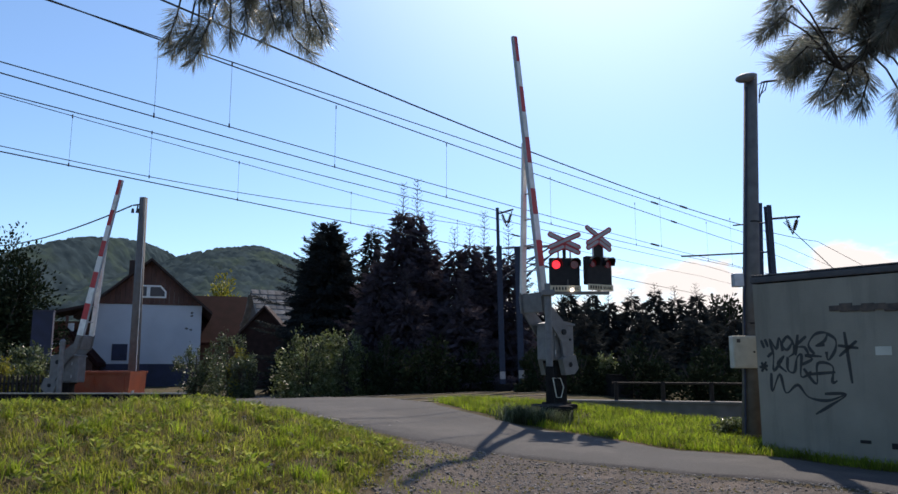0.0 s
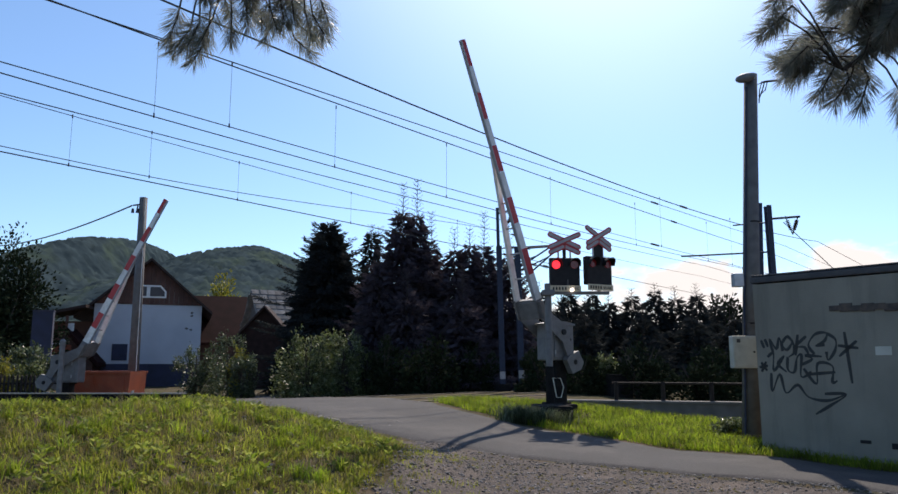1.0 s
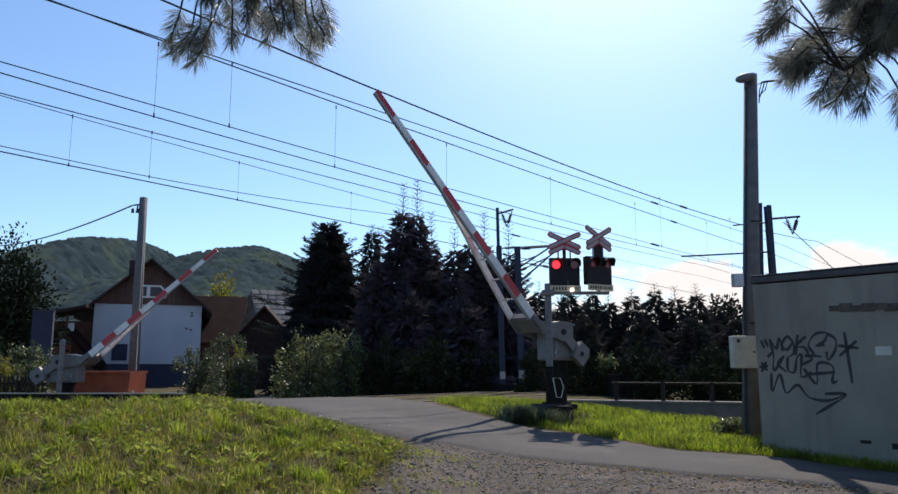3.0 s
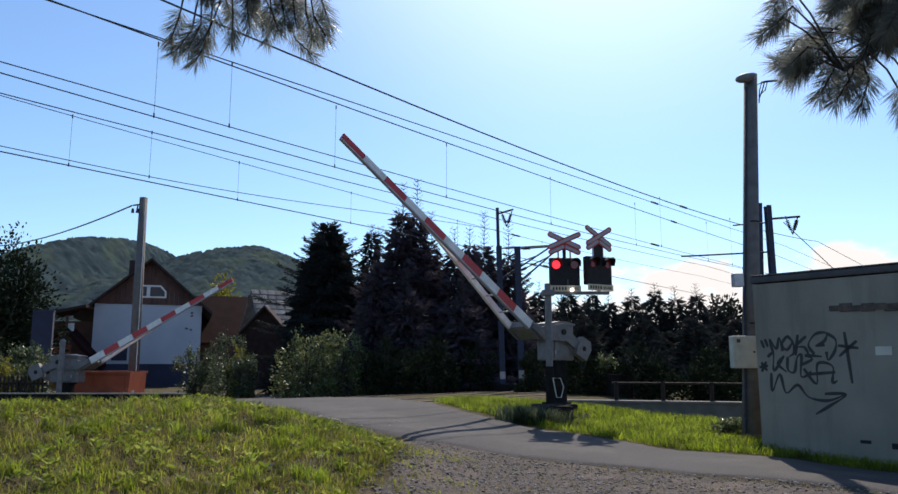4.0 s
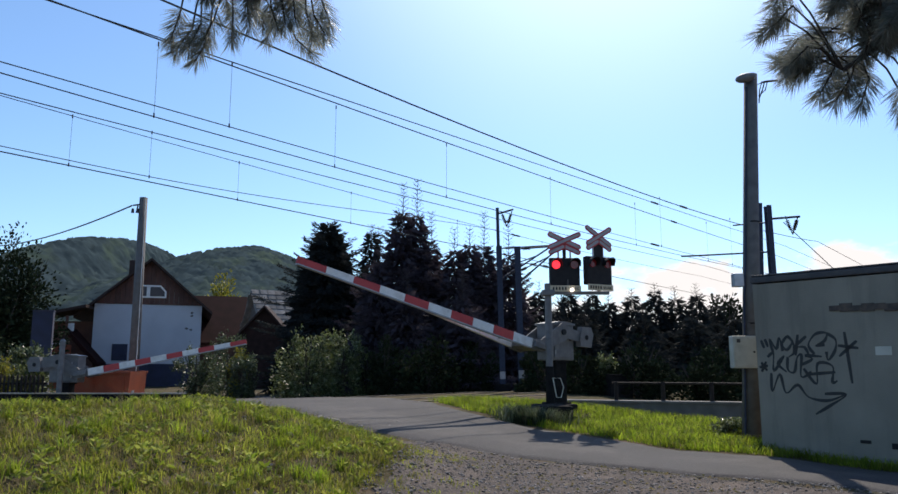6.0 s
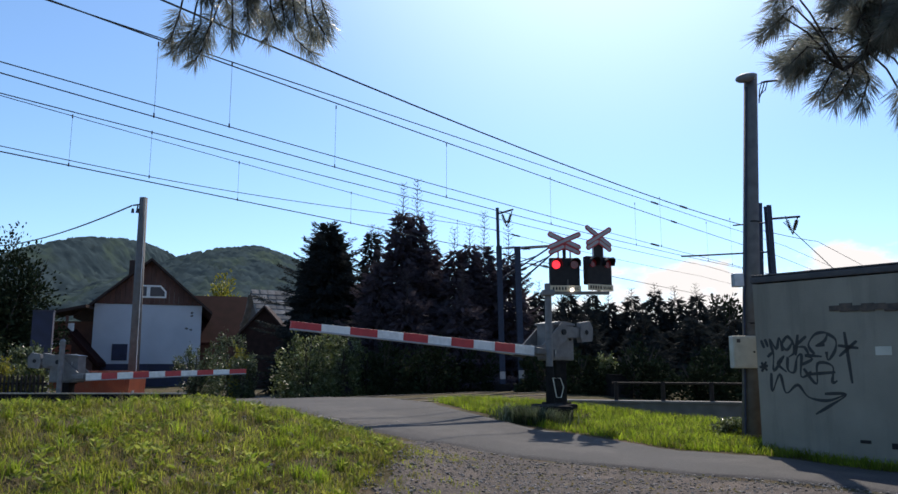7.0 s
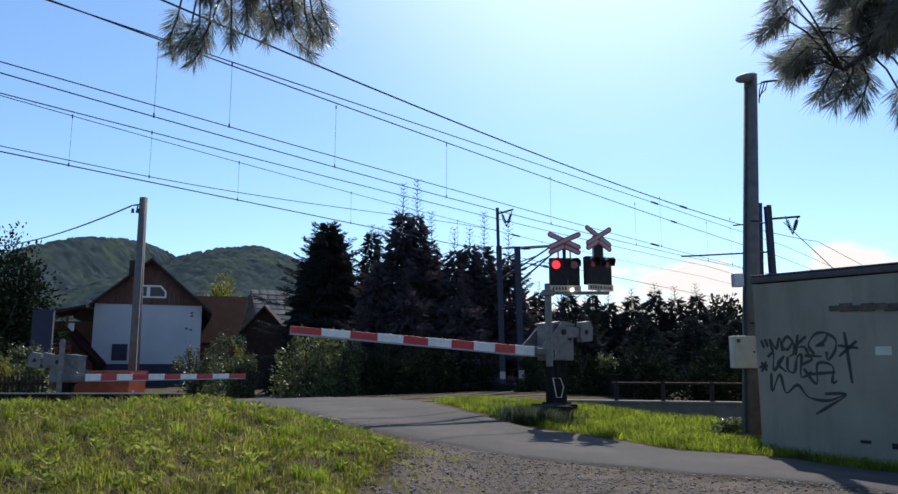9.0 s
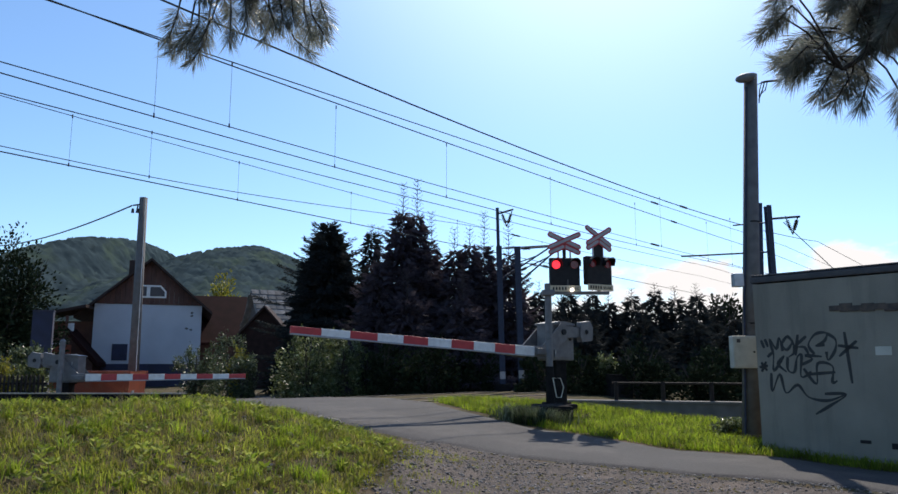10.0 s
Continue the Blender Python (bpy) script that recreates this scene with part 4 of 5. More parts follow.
def cantilever(h, z, zs, reach):
    """Hinged tubes from a mast carrying the wires (local heights)."""
    for a, b, r in (((0, 0, zs), (reach * 0.95, 0, zs + 0.10), 0.03), ((0, 0, zs - 1.35), (reach * 0.9, 0, zs + 0.08), 0.035), ((0, 0, zs - 0.9), (reach * 0.62, 0, zs - 0.35), 0.025), ((reach * 0.45, 0, zs - 0.65), (reach * 1.05, 0, zs - 0.95), 0.02)):
        bm = B()
        cyl(bm, (a[0], a[1], a[2]), (b[0], b[1], b[2]), r, seg=8)
        part("cantilever_tube", bm, M_MASTBLUE, h)
        bm = B()
        d = Vector(b) - Vector(a)
        for k in range(5):
            p = Vector(a) + d * (0.12 + 0.035 * k)
            cyl(bm, p, p + d * 0.022, 0.075, 0.05, seg=10)
        part("insulator", bm, M_INSUL, h)


m1 = mast(2.2, 31.0, 8.0, 6.55, 1, "blue-grey steel overhead line mast with a top insulator bracket", True, -1.0)
cantilever(m1, 0, 6.0, 2.5)
m2 = mast(2.78, 29.0, 6.2, 6.2, 1, "plain blue-grey steel overhead line mast", False, -1.0)
cantilever(m2, 0, 5.6, 1.9)
m3 = mast(11.14, 27.0, 7.6, 7.5, 1, "slim blue-grey steel mast behind the hut", False, 2.4, 0.13)
m4 = mast(11.38, 26.0, 6.78, 7.2, 1, "blue-grey steel mast with a side bracket and insulators", True, -0.5, 0.16, 1.12)
m5arm = B()
cyl(m5arm, (-0.1, 0, 5.35), (-3.1, 0.2, 5.25), 0.03, seg=8)
cyl(m5arm, (-0.1, 0, 6.4), (-1.2, 0.2, 6.35), 0.025, seg=8)
part("cantilever_tube", m5arm, M_MASTBLUE, m4)
bm = B()
tube(bm, [(11.85, 26.0, 6.6), (14.2, 27.5, 5.2), (17, 30, 3.2), (20.2, 33, hz(20.2, 33) - 0.05)], 0.015, 5)
solid("stay_wire", bm, M_WIRE, "thin stay wire running down from a mast bracket", "wire", "overhead wires")


# ---- low wall and railing past the verge ----
def parapet():
    a, b = Vector((3.2, 20.6, 0)), Vector((9.4, 18.6, 0))
    d = (b - a)
    ang = math.atan2(d.y, d.x)
    h = thing("culvert_parapet", Matrix.Translation((a.x, a.y, 0)) @ Matrix.Rotation(ang, 4, "Z"), "low grey concrete parapet with a rusty tube railing", "parapet")
    ln = d.length
    bm = B()
    box(bm, (ln / 2, 0, 0.30), (ln, 0.35, 0.62), bevel=0.02)
    part("concrete_wall", bm, M_CONCRETE, h)
    bm = B()
    box(bm, (ln / 2, 0, 0.64), (ln + 0.1, 0.42, 0.07), bevel=0.015)
    part("coping", bm, M_CONCRETE, h, "pale coping")
    for k in range(4):
        bm = B()
        cyl(bm, (1.3 + k * 1.2, 0.05, 0.6), (1.3 + k * 1.2, 0.05, 1.16), 0.055, seg=8)
        part("railing_post", bm, M_FENCE, h)
    for zz in (1.12,):
        bm = B()
        cyl(bm, (1.2, 0.05, zz), (ln, 0.05, zz), 0.03, seg=8)
        part("rail_tube", bm, M_FENCE, h)


parapet()
bm = B()
box(bm, (0, 0, 0.45), (1.0, 0.7, 0.95), bevel=0.03)
box(bm, (0, 0, 0.96), (1.1, 0.8, 0.06), bevel=0.02)
solid("relay_cabinet", bm, M_BASESHADE, "squat dark weathered relay cabinet beside the tracks", "cabinet", m=pose(5.35, 24.0, hz(5.35, 24.0) - 0.05, 0, 0, 12) @ Matrix.Scale(0.75, 4))


# ---- orange skip ----
def skip():
    x, y = -11.95, 26.2
    h = thing("waste_skip", pose(x, y, hz(x, y) - 0.03, 0, 0, 2), "orange steel waste skip standing beside the road", "skip")
    bm = B()
    prism(bm, [(-1.19, 0.0), (1.15, 0.0), (1.21, 1.14), (-1.21, 1.14)], -0.75, 0.75)
    for f in [f for f in bm.faces if f.normal.z > 0.9]:
        r = bmesh.ops.inset_region(bm, faces=[f], thickness=0.07)
        bmesh.ops.translate(bm, verts=f.verts, vec=(0, 0, -0.8))
    part("bin", bm, M_ORANGE, h)
    bm = B()
    box(bm, (0, -0.78, 1.11), (2.46, 0.07, 0.09), bevel=0.01)
    box(bm, (0, 0.78, 1.11), (2.46, 0.07, 0.09), bevel=0.01)
    part("rim", bm, M_ORANGE, h)
    for k in range(3):
        bm = B()
        box(bm, (-1.0 + k * 1.0, -0.765, 0.55), (0.06, 0.03, 1.05), bevel=0.008)
        part("rib", bm, M_ORANGE, h)
    bm = B()
    box(bm, (1.22, -0.5, 0.35), (0.06, 0.14, 0.3), bevel=0.01)
    part("lifting_lug", bm, M_GALV, h)


skip()


# low steel-capped kerb at the far edge of the crossing
def kerb():
    x, y = -13.2, 22.4
    h = thing("steel_capped_kerb", pose(x, y, hz(x, y) - 0.1, 0, 0, -1.5), "dark low kerb with a bright worn steel cap", "kerb")
    top = 0.76 - hz(x, y) + 0.1
    bm = B()
    box(bm, (0, 0, top / 2), (11.0, 0.18, top), bevel=0.01)
    part("kerb_body", bm, M_BASESHADE, h)
    bm = B()
    box(bm, (0, -0.01, top + 0.015), (11.0, 0.20, 0.035), bevel=0.008)
    part("steel_cap", bm, M_RAIL, h, "worn steel cap")


kerb()


# ---- houses ----
def white_house():
    x0, x1, y0, dep = -26.4, -18.5, 56.0, 10.0
    cx = (x0 + x1) / 2
    g = 0.05
    h = thing("village_house", pose(cx, y0, g, 0, 0, 19), "two-storey white house with a brown boarded gable and steep dark roof", "house", "village houses")
    W = 7.5
    ev, ap = 6.15 - g, 9.45 - g
    bm = B()
    box(bm, (0, dep / 2, 0.85), (W + 0.06, dep, 1.7))
    part("plinth", bm, M_BLUEDARK, h, "dark blue basement storey")
    bm = B()
    box(bm, (0, dep / 2, (1.7 + ev) / 2), (W, dep, ev - 1.7), bevel=0.02)
    wall = part("wall", bm, M_WHITEWALL, h, "white rendered wall with chipped patches")
    for i in range(4):
        px_, pz_ = 2.1 + 1.5 * rng.random(), 4.2 + 1.5 * rng.random()
        q = [(px_ + (0.08 + 0.08 * rng.random()) * math.cos(a), pz_ + (0.05 + 0.06 * rng.random()) * math.sin(a)) for a in np.arange(0, 6.28, 0.63)]
        bm = B()
        prism(bm, q, -0.006, 0.02)
        part("chipped_patch", bm, M_POLE, wall)
    half = W / 2
    n = 22
    for i in range(n):
        a, b = -half + W * i / n, -half + W * (i + 1) / n
        top = lambda q: ev + (ap - ev - 0.1) * (1 - abs(q) / half)
        bm = B()
        prism(bm, [(a + 0.01, ev), (b - 0.01, ev), (b - 0.01, top(b) + 0.02), (a + 0.01, top(a) + 0.02)], -0.06 - 0.01 * (i % 2), 0.15)
        part("gable_board", bm, M_BROWNWOOD, h)
    for sd in (-1, 1):
        bm = B()
        o = 1.25 if sd < 0 else 0.75
        sl = (ap - ev) / half
        prism(bm, [(0, ap + 0.16), (sd * (half + o), ev - sl * o + 0.16), (sd * (half + o), ev - sl * o - 0.04), (0, ap - 0.04)], -0.7, dep + 0.6)
        part("roof", bm, M_ROOFTILE, h, "dark tiled roof slope")
    bm = B()
    box(bm, (-1.6, 4.5, ap - 0.2), (0.6, 0.6, 1.5), bevel=0.03)
    part("chimney", bm, M_ROOFTILE, h, "brick chimney")
    # arched gable window
    bm = B()
    prism(bm, [(-1.0, 6.6), (1.15, 6.6), (1.15, 7.1), (0.75, 7.55), (-1.0, 7.55)], -0.13, -0.05)
    win = part("window", bm, M_WHITE, h, "white-framed window with a clipped corner")
    for outline in ([(-0.86, 6.72), (-0.25, 6.72), (-0.25, 7.43), (-0.86, 7.43)], [(0.0, 6.72), (1.02, 6.72), (1.02, 7.05), (0.68, 7.43), (0.0, 7.43)]):
        bm = B()
        prism(bm, outline, -0.155, -0.125)
        part("pane", bm, M_DARKGLASS, win)
    bm = B()
    box(bm, (-1.85, -0.02, 2.55), (1.05, 0.08, 1.2))
    w2 = part("window", bm, M_BLUEDARK, h, "dark low window")
    # porch and lean-to beside the house
    p = thing("porch", pose(x0 - 0.9, y0 - 2.6, g, 0, 0, 12), "lean-to timber porch with a sloping dark roof", "porch")
    bm = B()
    prism(bm, [(-2.1, 4.85), (1.5, 5.65), (1.5, 5.85), (-2.1, 5.05)], -1.0, 2.4)
    part("roof", bm, M_ROOFTILE, p)
    for k, xx in enumerate((-2.2, -1.0, 0.3)):
        bm = B()
        box(bm, (xx, -0.8, 2.5), (0.16, 0.16, 5.1), bevel=0.01)
        part("post", bm, M_BROWNWOOD, p)
    bm = B()
    box(bm, (-0.55, 1.9, 2.4), (4.1, 0.15, 4.8))
    part("back_wall", bm, M_BROWNWOOD, p)
    for xx, zz, w_, h_ in ((0.55, 4.25, 0.42, 0.55), (0.55, 3.72, 0.38, 0.16), (0.5, 3.42, 0.4, 0.12)):
        bm = B()
        box(bm, (xx, -0.7, zz), (w_, 0.05, h_), bevel=0.01)
        part("window", bm, M_WHITE, p, "small bright window")
    for k in range(9):
        bm = B()
        box(bm, (-2.1 + 0.28 * k, -0.82, 2.55), (0.07, 0.04, 1.0))
        part("baluster", bm, M_BROWNWOOD, p)
    bm = B()
    box(bm, (-0.9, -0.82, 3.08), (2.6, 0.08, 0.08))
    part("handrail", bm, M_WHITE, p)
    bm = B()
    prism(bm, [(0.4, 4.2), (2.6, 1.8), (2.6, 1.5), (0.4, 3.8)], -1.3, 1.5)
    part("stair_roof", bm, M_REDROOF, p, "steep reddish stair roof")
    bm = B()
    prism(bm, [(0.5, 0.0), (2.2, 0.0), (2.2, 1.7), (0.5, 3.7)], -1.0, 1.4)
    part("stair_wall", bm, M_BROWNWOOD, p)
    bm = B()
    box(bm, (-0.75, -1.2, 1.5), (3.1, 0.2, 3.0), bevel=0.02)
    part("red_panel", bm, M_ORANGE, p, "rusty red boarding")


white_house()


def tiled_house(name, x, y, w, ev, ap, dep, roof_mat, wall_mat, label, rz, tiles=False, glazed=True):
    h = thing(name, pose(x, y, 0.05, 0, 0, rz), label, "house", "village houses")
    half = w / 2
    bm = B()
    prism(bm, [(-half, 0), (half, 0), (half, ev), (0, ap), (-half, ev)], 0, dep)
    part("wall", bm, wall_mat, h)
    for sd in (-1, 1):
        sl = (ap - ev) / half
        bm = B()
        prism(bm, [(0, ap + 0.14), (sd * (half + 0.5), ev - sl * 0.5 + 0.14), (sd * (half + 0.5), ev - sl * 0.5 - 0.02), (0, ap - 0.02)], -0.4, dep + 0.4)
        rf = part("roof", bm, roof_mat, h)
        if tiles:
            tb = B()
            box(tb, (0, 0, 0), (0.5, 0.56, 0.05), Matrix.Rotation(sd * (math.atan(sl)) - sd * 0.05, 4, "Y"))
            me = mesh_of("tile", tb, roof_mat)
            rows, cols = 8, int(dep / 0.6)
            for i in range(rows):
                for j in range(cols):
                    q = (i + 0.5) / rows * (half + 0.45)
                    t = new("tile", me)
                    t.parent = rf
                    t.location = (sd * q, -0.1 + 0.6 * j + 0.1 * math.sin(i * 5 + j), ap + 0.19 - sl * q)
                    t.rotation_euler = (0, 0.03 * math.sin(i * 3.1 + j * 1.7), 0.03 * math.sin(j * 2.3 + i))
    if not glazed:
        return h
    bm = B()
    box(bm, (0, -0.04, ev * 0.62), (0.9, 0.08, 1.1))
    wn = part("window", bm, M_WHITE, h)
    bm = B()
    box(bm, (0, -0.09, ev * 0.62), (0.74, 0.04, 0.94))
    part("pane", bm, M_DARKGLASS, wn)
    return h


tiled_house("village_house", -16.9, 69.0, 9.0, 3.8, 7.7, 7.0, M_REDROOF, M_BROWNWOOD, "low house behind bushes, its red roof darkened for shade", 105)
tiled_house("village_house", -15.3, 59.0, 5.0, 4.6, 7.35, 5.0, M_GREYTILE, M_CONCRETE, "small house under lichened grey roof tiles", -60, True)
tiled_house("garden_shed", -12.3, 50.0, 3.6, 3.4, 5.4, 3.2, M_ROOFTILE, M_DARKBOARDS, "dark timber outbuilding with a pointed gable", 6, False, False)


bm = B()
box(bm, (0, 0, 2.3), (1.05, 0.6, 4.6), bevel=0.02)
box(bm, (0, 0, 4.63), (1.11, 0.66, 0.06), bevel=0.01)
solid("garden_shed", bm, M_BLUEDARK, "small dark blue-grey outbuilding among the gardens", "shed", m=pose(-23.05, 42.6, 0.05, 0, 0, 20))


def picket_fence():
    x, y = -17.0, 24.9
    h = thing("picket_fence", pose(x, y, hz(-14.5, 24.9) - 0.05), "dark weathered picket fence before the garden", "fence")
    for zz in (0.35, 0.8):
        bm = B()
        box(bm, (1.9, 0.03, zz), (3.8, 0.04, 0.07))
        part("fence_rail", bm, M_FENCE, h)
    pb = B()
    prism(pb, [(-0.035, 0.0), (0.035, 0.0), (0.035, 1.02), (0.0, 1.08), (-0.035, 1.02)], -0.012, 0.012)
    me = mesh_of("picket", pb, M_FENCE)
    for k in range(27):
        p = new("picket", me)
        p.parent = h
        p.location = (0.05 + 0.14 * k, -0.02, 0.01 * math.sin(k * 2.3))


picket_fence()


# ---- trees and shrubs ----
def mesh_part(name, v, f, material, parent, label=""):
    ob = new(name, tri_mesh(name, v, f, material))
    ob.parent = parent
    if label:
        tagged(ob, label)
    return ob


def spruce(x, y, top, radius, label, material=M_SPRUCE, density=1.0, skirt=0.3, droop=0.35, leader=True, ragged=0.25, sub=1.0, spire=1.2, blunt=0.8):
    """Tapered trunk with whorls of drooping boughs, each carrying needled twigs."""
    z = hz(x, y)
    H = top - z
    h = thing("spruce_tree", pose(x, y, z - 0.05), label, "tree", "spruces")
    bm = B()
    cyl(bm, (0, 0, 0), (0, 0, H * 0.98), 0.03 * H * 0.5 + 0.05, 0.012, seg=8)
    part("trunk", bm, M_BARK, h)
    P, D, Ln, Wd = [], [], [], []
    bv, bf = [], 0
    zz = skirt
    limb = B()
    while zz < H * 0.985:
        k = (zz - skirt) / (H - skirt)
        R = radius * (1 - k) ** blunt * (1 + ragged * rng.normal() * 0.6) + 0.12
        nb = max(4, int((9 - 4 * k) * density))
        a0 = rng.random() * 6.28
        for j in range(nb):
            a = a0 + 6.283 * j / nb + rng.normal() * 0.2
            r = max(0.15, R * (1 + ragged * rng.normal()))
            lift = 0.35 * k - droop * (1 - k) + rng.normal() * 0.08
            base = np.array([0, 0, zz + rng.normal() * 0.06])
            dr = np.array([math.cos(a), math.sin(a), lift])
            nt = max(16, int(128 * r * sub))
            t = rng.random(nt) ** 0.7
            curve = np.zeros((nt, 3))
            curve[:, 2] = 0.22 * r * (t ** 2 - t) + 0.12 * r * t ** 3
            pos = base + dr * r * t[:, None] + curve
            side = np.array([-math.sin(a), math.cos(a), 0])
            spread = rng.normal(size=(nt, 1)) * (0.17 * r + 0.05) * (1 - 0.6 * t[:, None])
            pos = pos + side * spread
            dirs = unit(dr * 0.8 + side * np.sign(spread) * 0.7 + np.stack([0 * t, 0 * t, -0.45 * (1 - k) + 0.25 * rng.normal(size=nt)], 1))
            P.append(pos)
            D.append(dirs)
            Ln.append(0.10 + 0.13 * rng.random(nt))
            Wd.append(0.026 + 0.024 * rng.random(nt))
            tip = base + dr * r
            if r > 0.4:
                cyl(limb, base, tip * 0.9 + base * 0.1, 0.02 + 0.01 * r, 0.005, seg=4)
        zz += (0.34 - 0.12 * k) / density ** 0.5
    nf = int(800 * H * radius / 8 * density)
    k = 1 - rng.random(nf) ** 0.6
    ang = rng.random(nf) * 6.283
    rr = radius * (1 - k) ** blunt * 0.72 * rng.random(nf) ** 0.5
    P.append(np.stack([rr * np.cos(ang), rr * np.sin(ang), skirt + (H - skirt) * k], 1))
    D.append(unit(np.stack([np.cos(ang), np.sin(ang), -0.5 + 0.4 * rng.normal(size=nf)], 1)))
    Ln.append(0.35 + 0.35 * rng.random(nf))
    Wd.append(0.14 + 0.14 * rng.random(nf))
    if leader:
        # bare spire with short upturned shoots
        top_len = spire * (0.7 + 0.6 * rng.random())
        cyl(limb, (0, 0, H * 0.95), (0.03, 0, H + top_len * 0.5), 0.018, 0.006, seg=4)
        for q in np.arange(-0.6, top_len * 0.5, 0.22):
            a0 = rng.random() * 6.28
            for j in range(5):
                a = a0 + 1.256 * j
                ln = 0.34 * (1 - (q + 0.6) / (top_len + 0.9)) + 0.05
                e = np.array([math.cos(a) * ln, math.sin(a) * ln, H + q + ln * 0.7])
                cyl(limb, (0, 0, H + q), e, 0.008, 0.003, seg=3)
                t = rng.random(7)[:, None]
                P.append(np.array([0, 0, H + q]) * (1 - t) + e * t)
                D.append(unit(rng.normal(size=(7, 3)) + np.array([math.cos(a), math.sin(a), 0.8])))
                Ln.append(np.full(7, 0.07))
                Wd.append(np.full(7, 0.02))
    v, f = leaf_arrays(np.concatenate(P), np.concatenate(D), np.concatenate(Ln), np.concatenate(Wd))
    part("branchwork", limb, M_BARK, h)
    mesh_part("crown", v, f, material, h, "dense dark needled crown")
    return h


def leafy(name, x, y, w, d, hgt, n, size, material, label, category="shrub", group="shrubs", z0=None, trunk=0.0, flat=0.0):
    """Shrub or round tree: stems and clustered leaves with an uneven outline."""
    z = hz(x, y) if z0 is None else z0
    h = thing(name, pose(x, y, z - 0.03), label, category, group)
    bm = B()
    for i in range(7):
        a = rng.random() * 6.28
        q = 0.35 + 0.4 * rng.random()
        tube(bm, [(0.05 * math.cos(a), 0.05 * math.sin(a), 0), (0.2 * w * q * math.cos(a), 0.2 * d * q * math.sin(a), trunk + 0.4 * (hgt - trunk)), (0.45 * w * q * math.cos(a), 0.45 * d * q * math.sin(a), trunk + 0.8 * (hgt - trunk))], 0.03 + 0.02 * hgt * 0.5, 5, 0.008)
    part("stemwork", bm, M_BARK, h)
    nc = max(14, int(n / 90))
    c = rng.normal(size=(nc, 3))
    c = unit(c) * (rng.random((nc, 1)) ** 0.4)
    c[:, 2] = np.abs(c[:, 2]) * 1.0
    rad = (0.17 if category == "tree" else 0.10) + 0.20 * rng.random(nc)
    pick = rng.integers(0, nc, n)
    off = unit(rng.normal(size=(n, 3))) * (rng.random((n, 1)) ** 0.35)
    p = c[pick] * 0.82 + off * rad[pick][:, None]
    p[:, 2] = np.maximum(p[:, 2], 0.02)
    out = unit(p + 0.5 * rng.normal(size=(n, 3)))
    pos = p * np.array([w / 2, d / 2, hgt - trunk]) + np.array([0, 0, trunk])
    v, f = leaf_arrays(pos, out, size * (0.6 + 0.8 * rng.random(n)), size * (0.4 + 0.4 * rng.random(n)))
    if category == "shrub" and group == "shrubs":
        # loose shoots breaking the outline
        sp, sd = [], []
        for _ in range(38):
            a = rng.random() * 6.283
            q = 0.25 + 0.6 * rng.random()
            base = np.array([0.5 * w * q * math.cos(a), 0.5 * d * q * math.sin(a), hgt * (0.95 - 0.55 * q)])
            tip = base + np.array([0.25 * math.cos(a), 0.25 * math.sin(a), 0.75]) * (0.25 + 0.55 * rng.random() ** 2) * min(1.0, hgt / 2)
            t = rng.random((26, 1))
            sp.append(base + (tip - base) * t + 0.03 * rng.normal(size=(26, 3)))
            sd.append(unit(rng.normal(size=(26, 3)) + np.array([0, 0, 0.5])))
        sv, sf = leaf_arrays(np.concatenate(sp), np.concatenate(sd), size * 0.9, size * 0.5)
        v, f = np.concatenate([v, sv]), np.concatenate([f, sf + len(v)])
    mesh_part("foliage", v, f, material, h)
    return h


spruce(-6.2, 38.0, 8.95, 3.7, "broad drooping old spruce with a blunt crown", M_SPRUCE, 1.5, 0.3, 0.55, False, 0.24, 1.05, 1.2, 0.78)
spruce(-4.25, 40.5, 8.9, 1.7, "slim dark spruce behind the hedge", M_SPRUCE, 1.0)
for x, y, tp, rd in ((-2.25, 36.0, 9.8, 2.6), (-1.6, 36.6, 9.9, 2.2), (-0.9, 37.2, 8.6, 2.2), (-3.3, 35.0, 7.2, 2.3), (0.25, 35.5, 7.9, 2.0), (1.0, 36.0, 8.2, 1.9), (1.75, 36.8, 8.3, 1.9), (2.9, 36.0, 7.7, 1.9), (-1.9, 33.8, 5.6, 2.3), (0.6, 33.6, 5.4, 2.2)):
    spruce(x, y, tp - 0.75, rd, "young spruce in a dense row, lifted to purplish grey for glare", M_SPRUCE_VEILED, 1.0, 0.2, 0.2, True, 0.25, 1.0, 2.6)
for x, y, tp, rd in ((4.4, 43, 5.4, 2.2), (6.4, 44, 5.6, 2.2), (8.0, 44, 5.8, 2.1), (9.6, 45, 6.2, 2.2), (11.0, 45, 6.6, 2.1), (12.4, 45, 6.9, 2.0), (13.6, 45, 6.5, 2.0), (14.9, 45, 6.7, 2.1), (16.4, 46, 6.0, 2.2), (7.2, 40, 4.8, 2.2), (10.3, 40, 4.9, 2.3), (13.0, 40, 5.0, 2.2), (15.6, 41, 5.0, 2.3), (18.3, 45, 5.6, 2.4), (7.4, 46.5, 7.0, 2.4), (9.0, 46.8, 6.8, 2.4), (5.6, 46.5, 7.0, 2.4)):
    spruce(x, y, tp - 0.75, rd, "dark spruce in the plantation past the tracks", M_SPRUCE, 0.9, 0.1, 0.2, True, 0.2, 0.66)

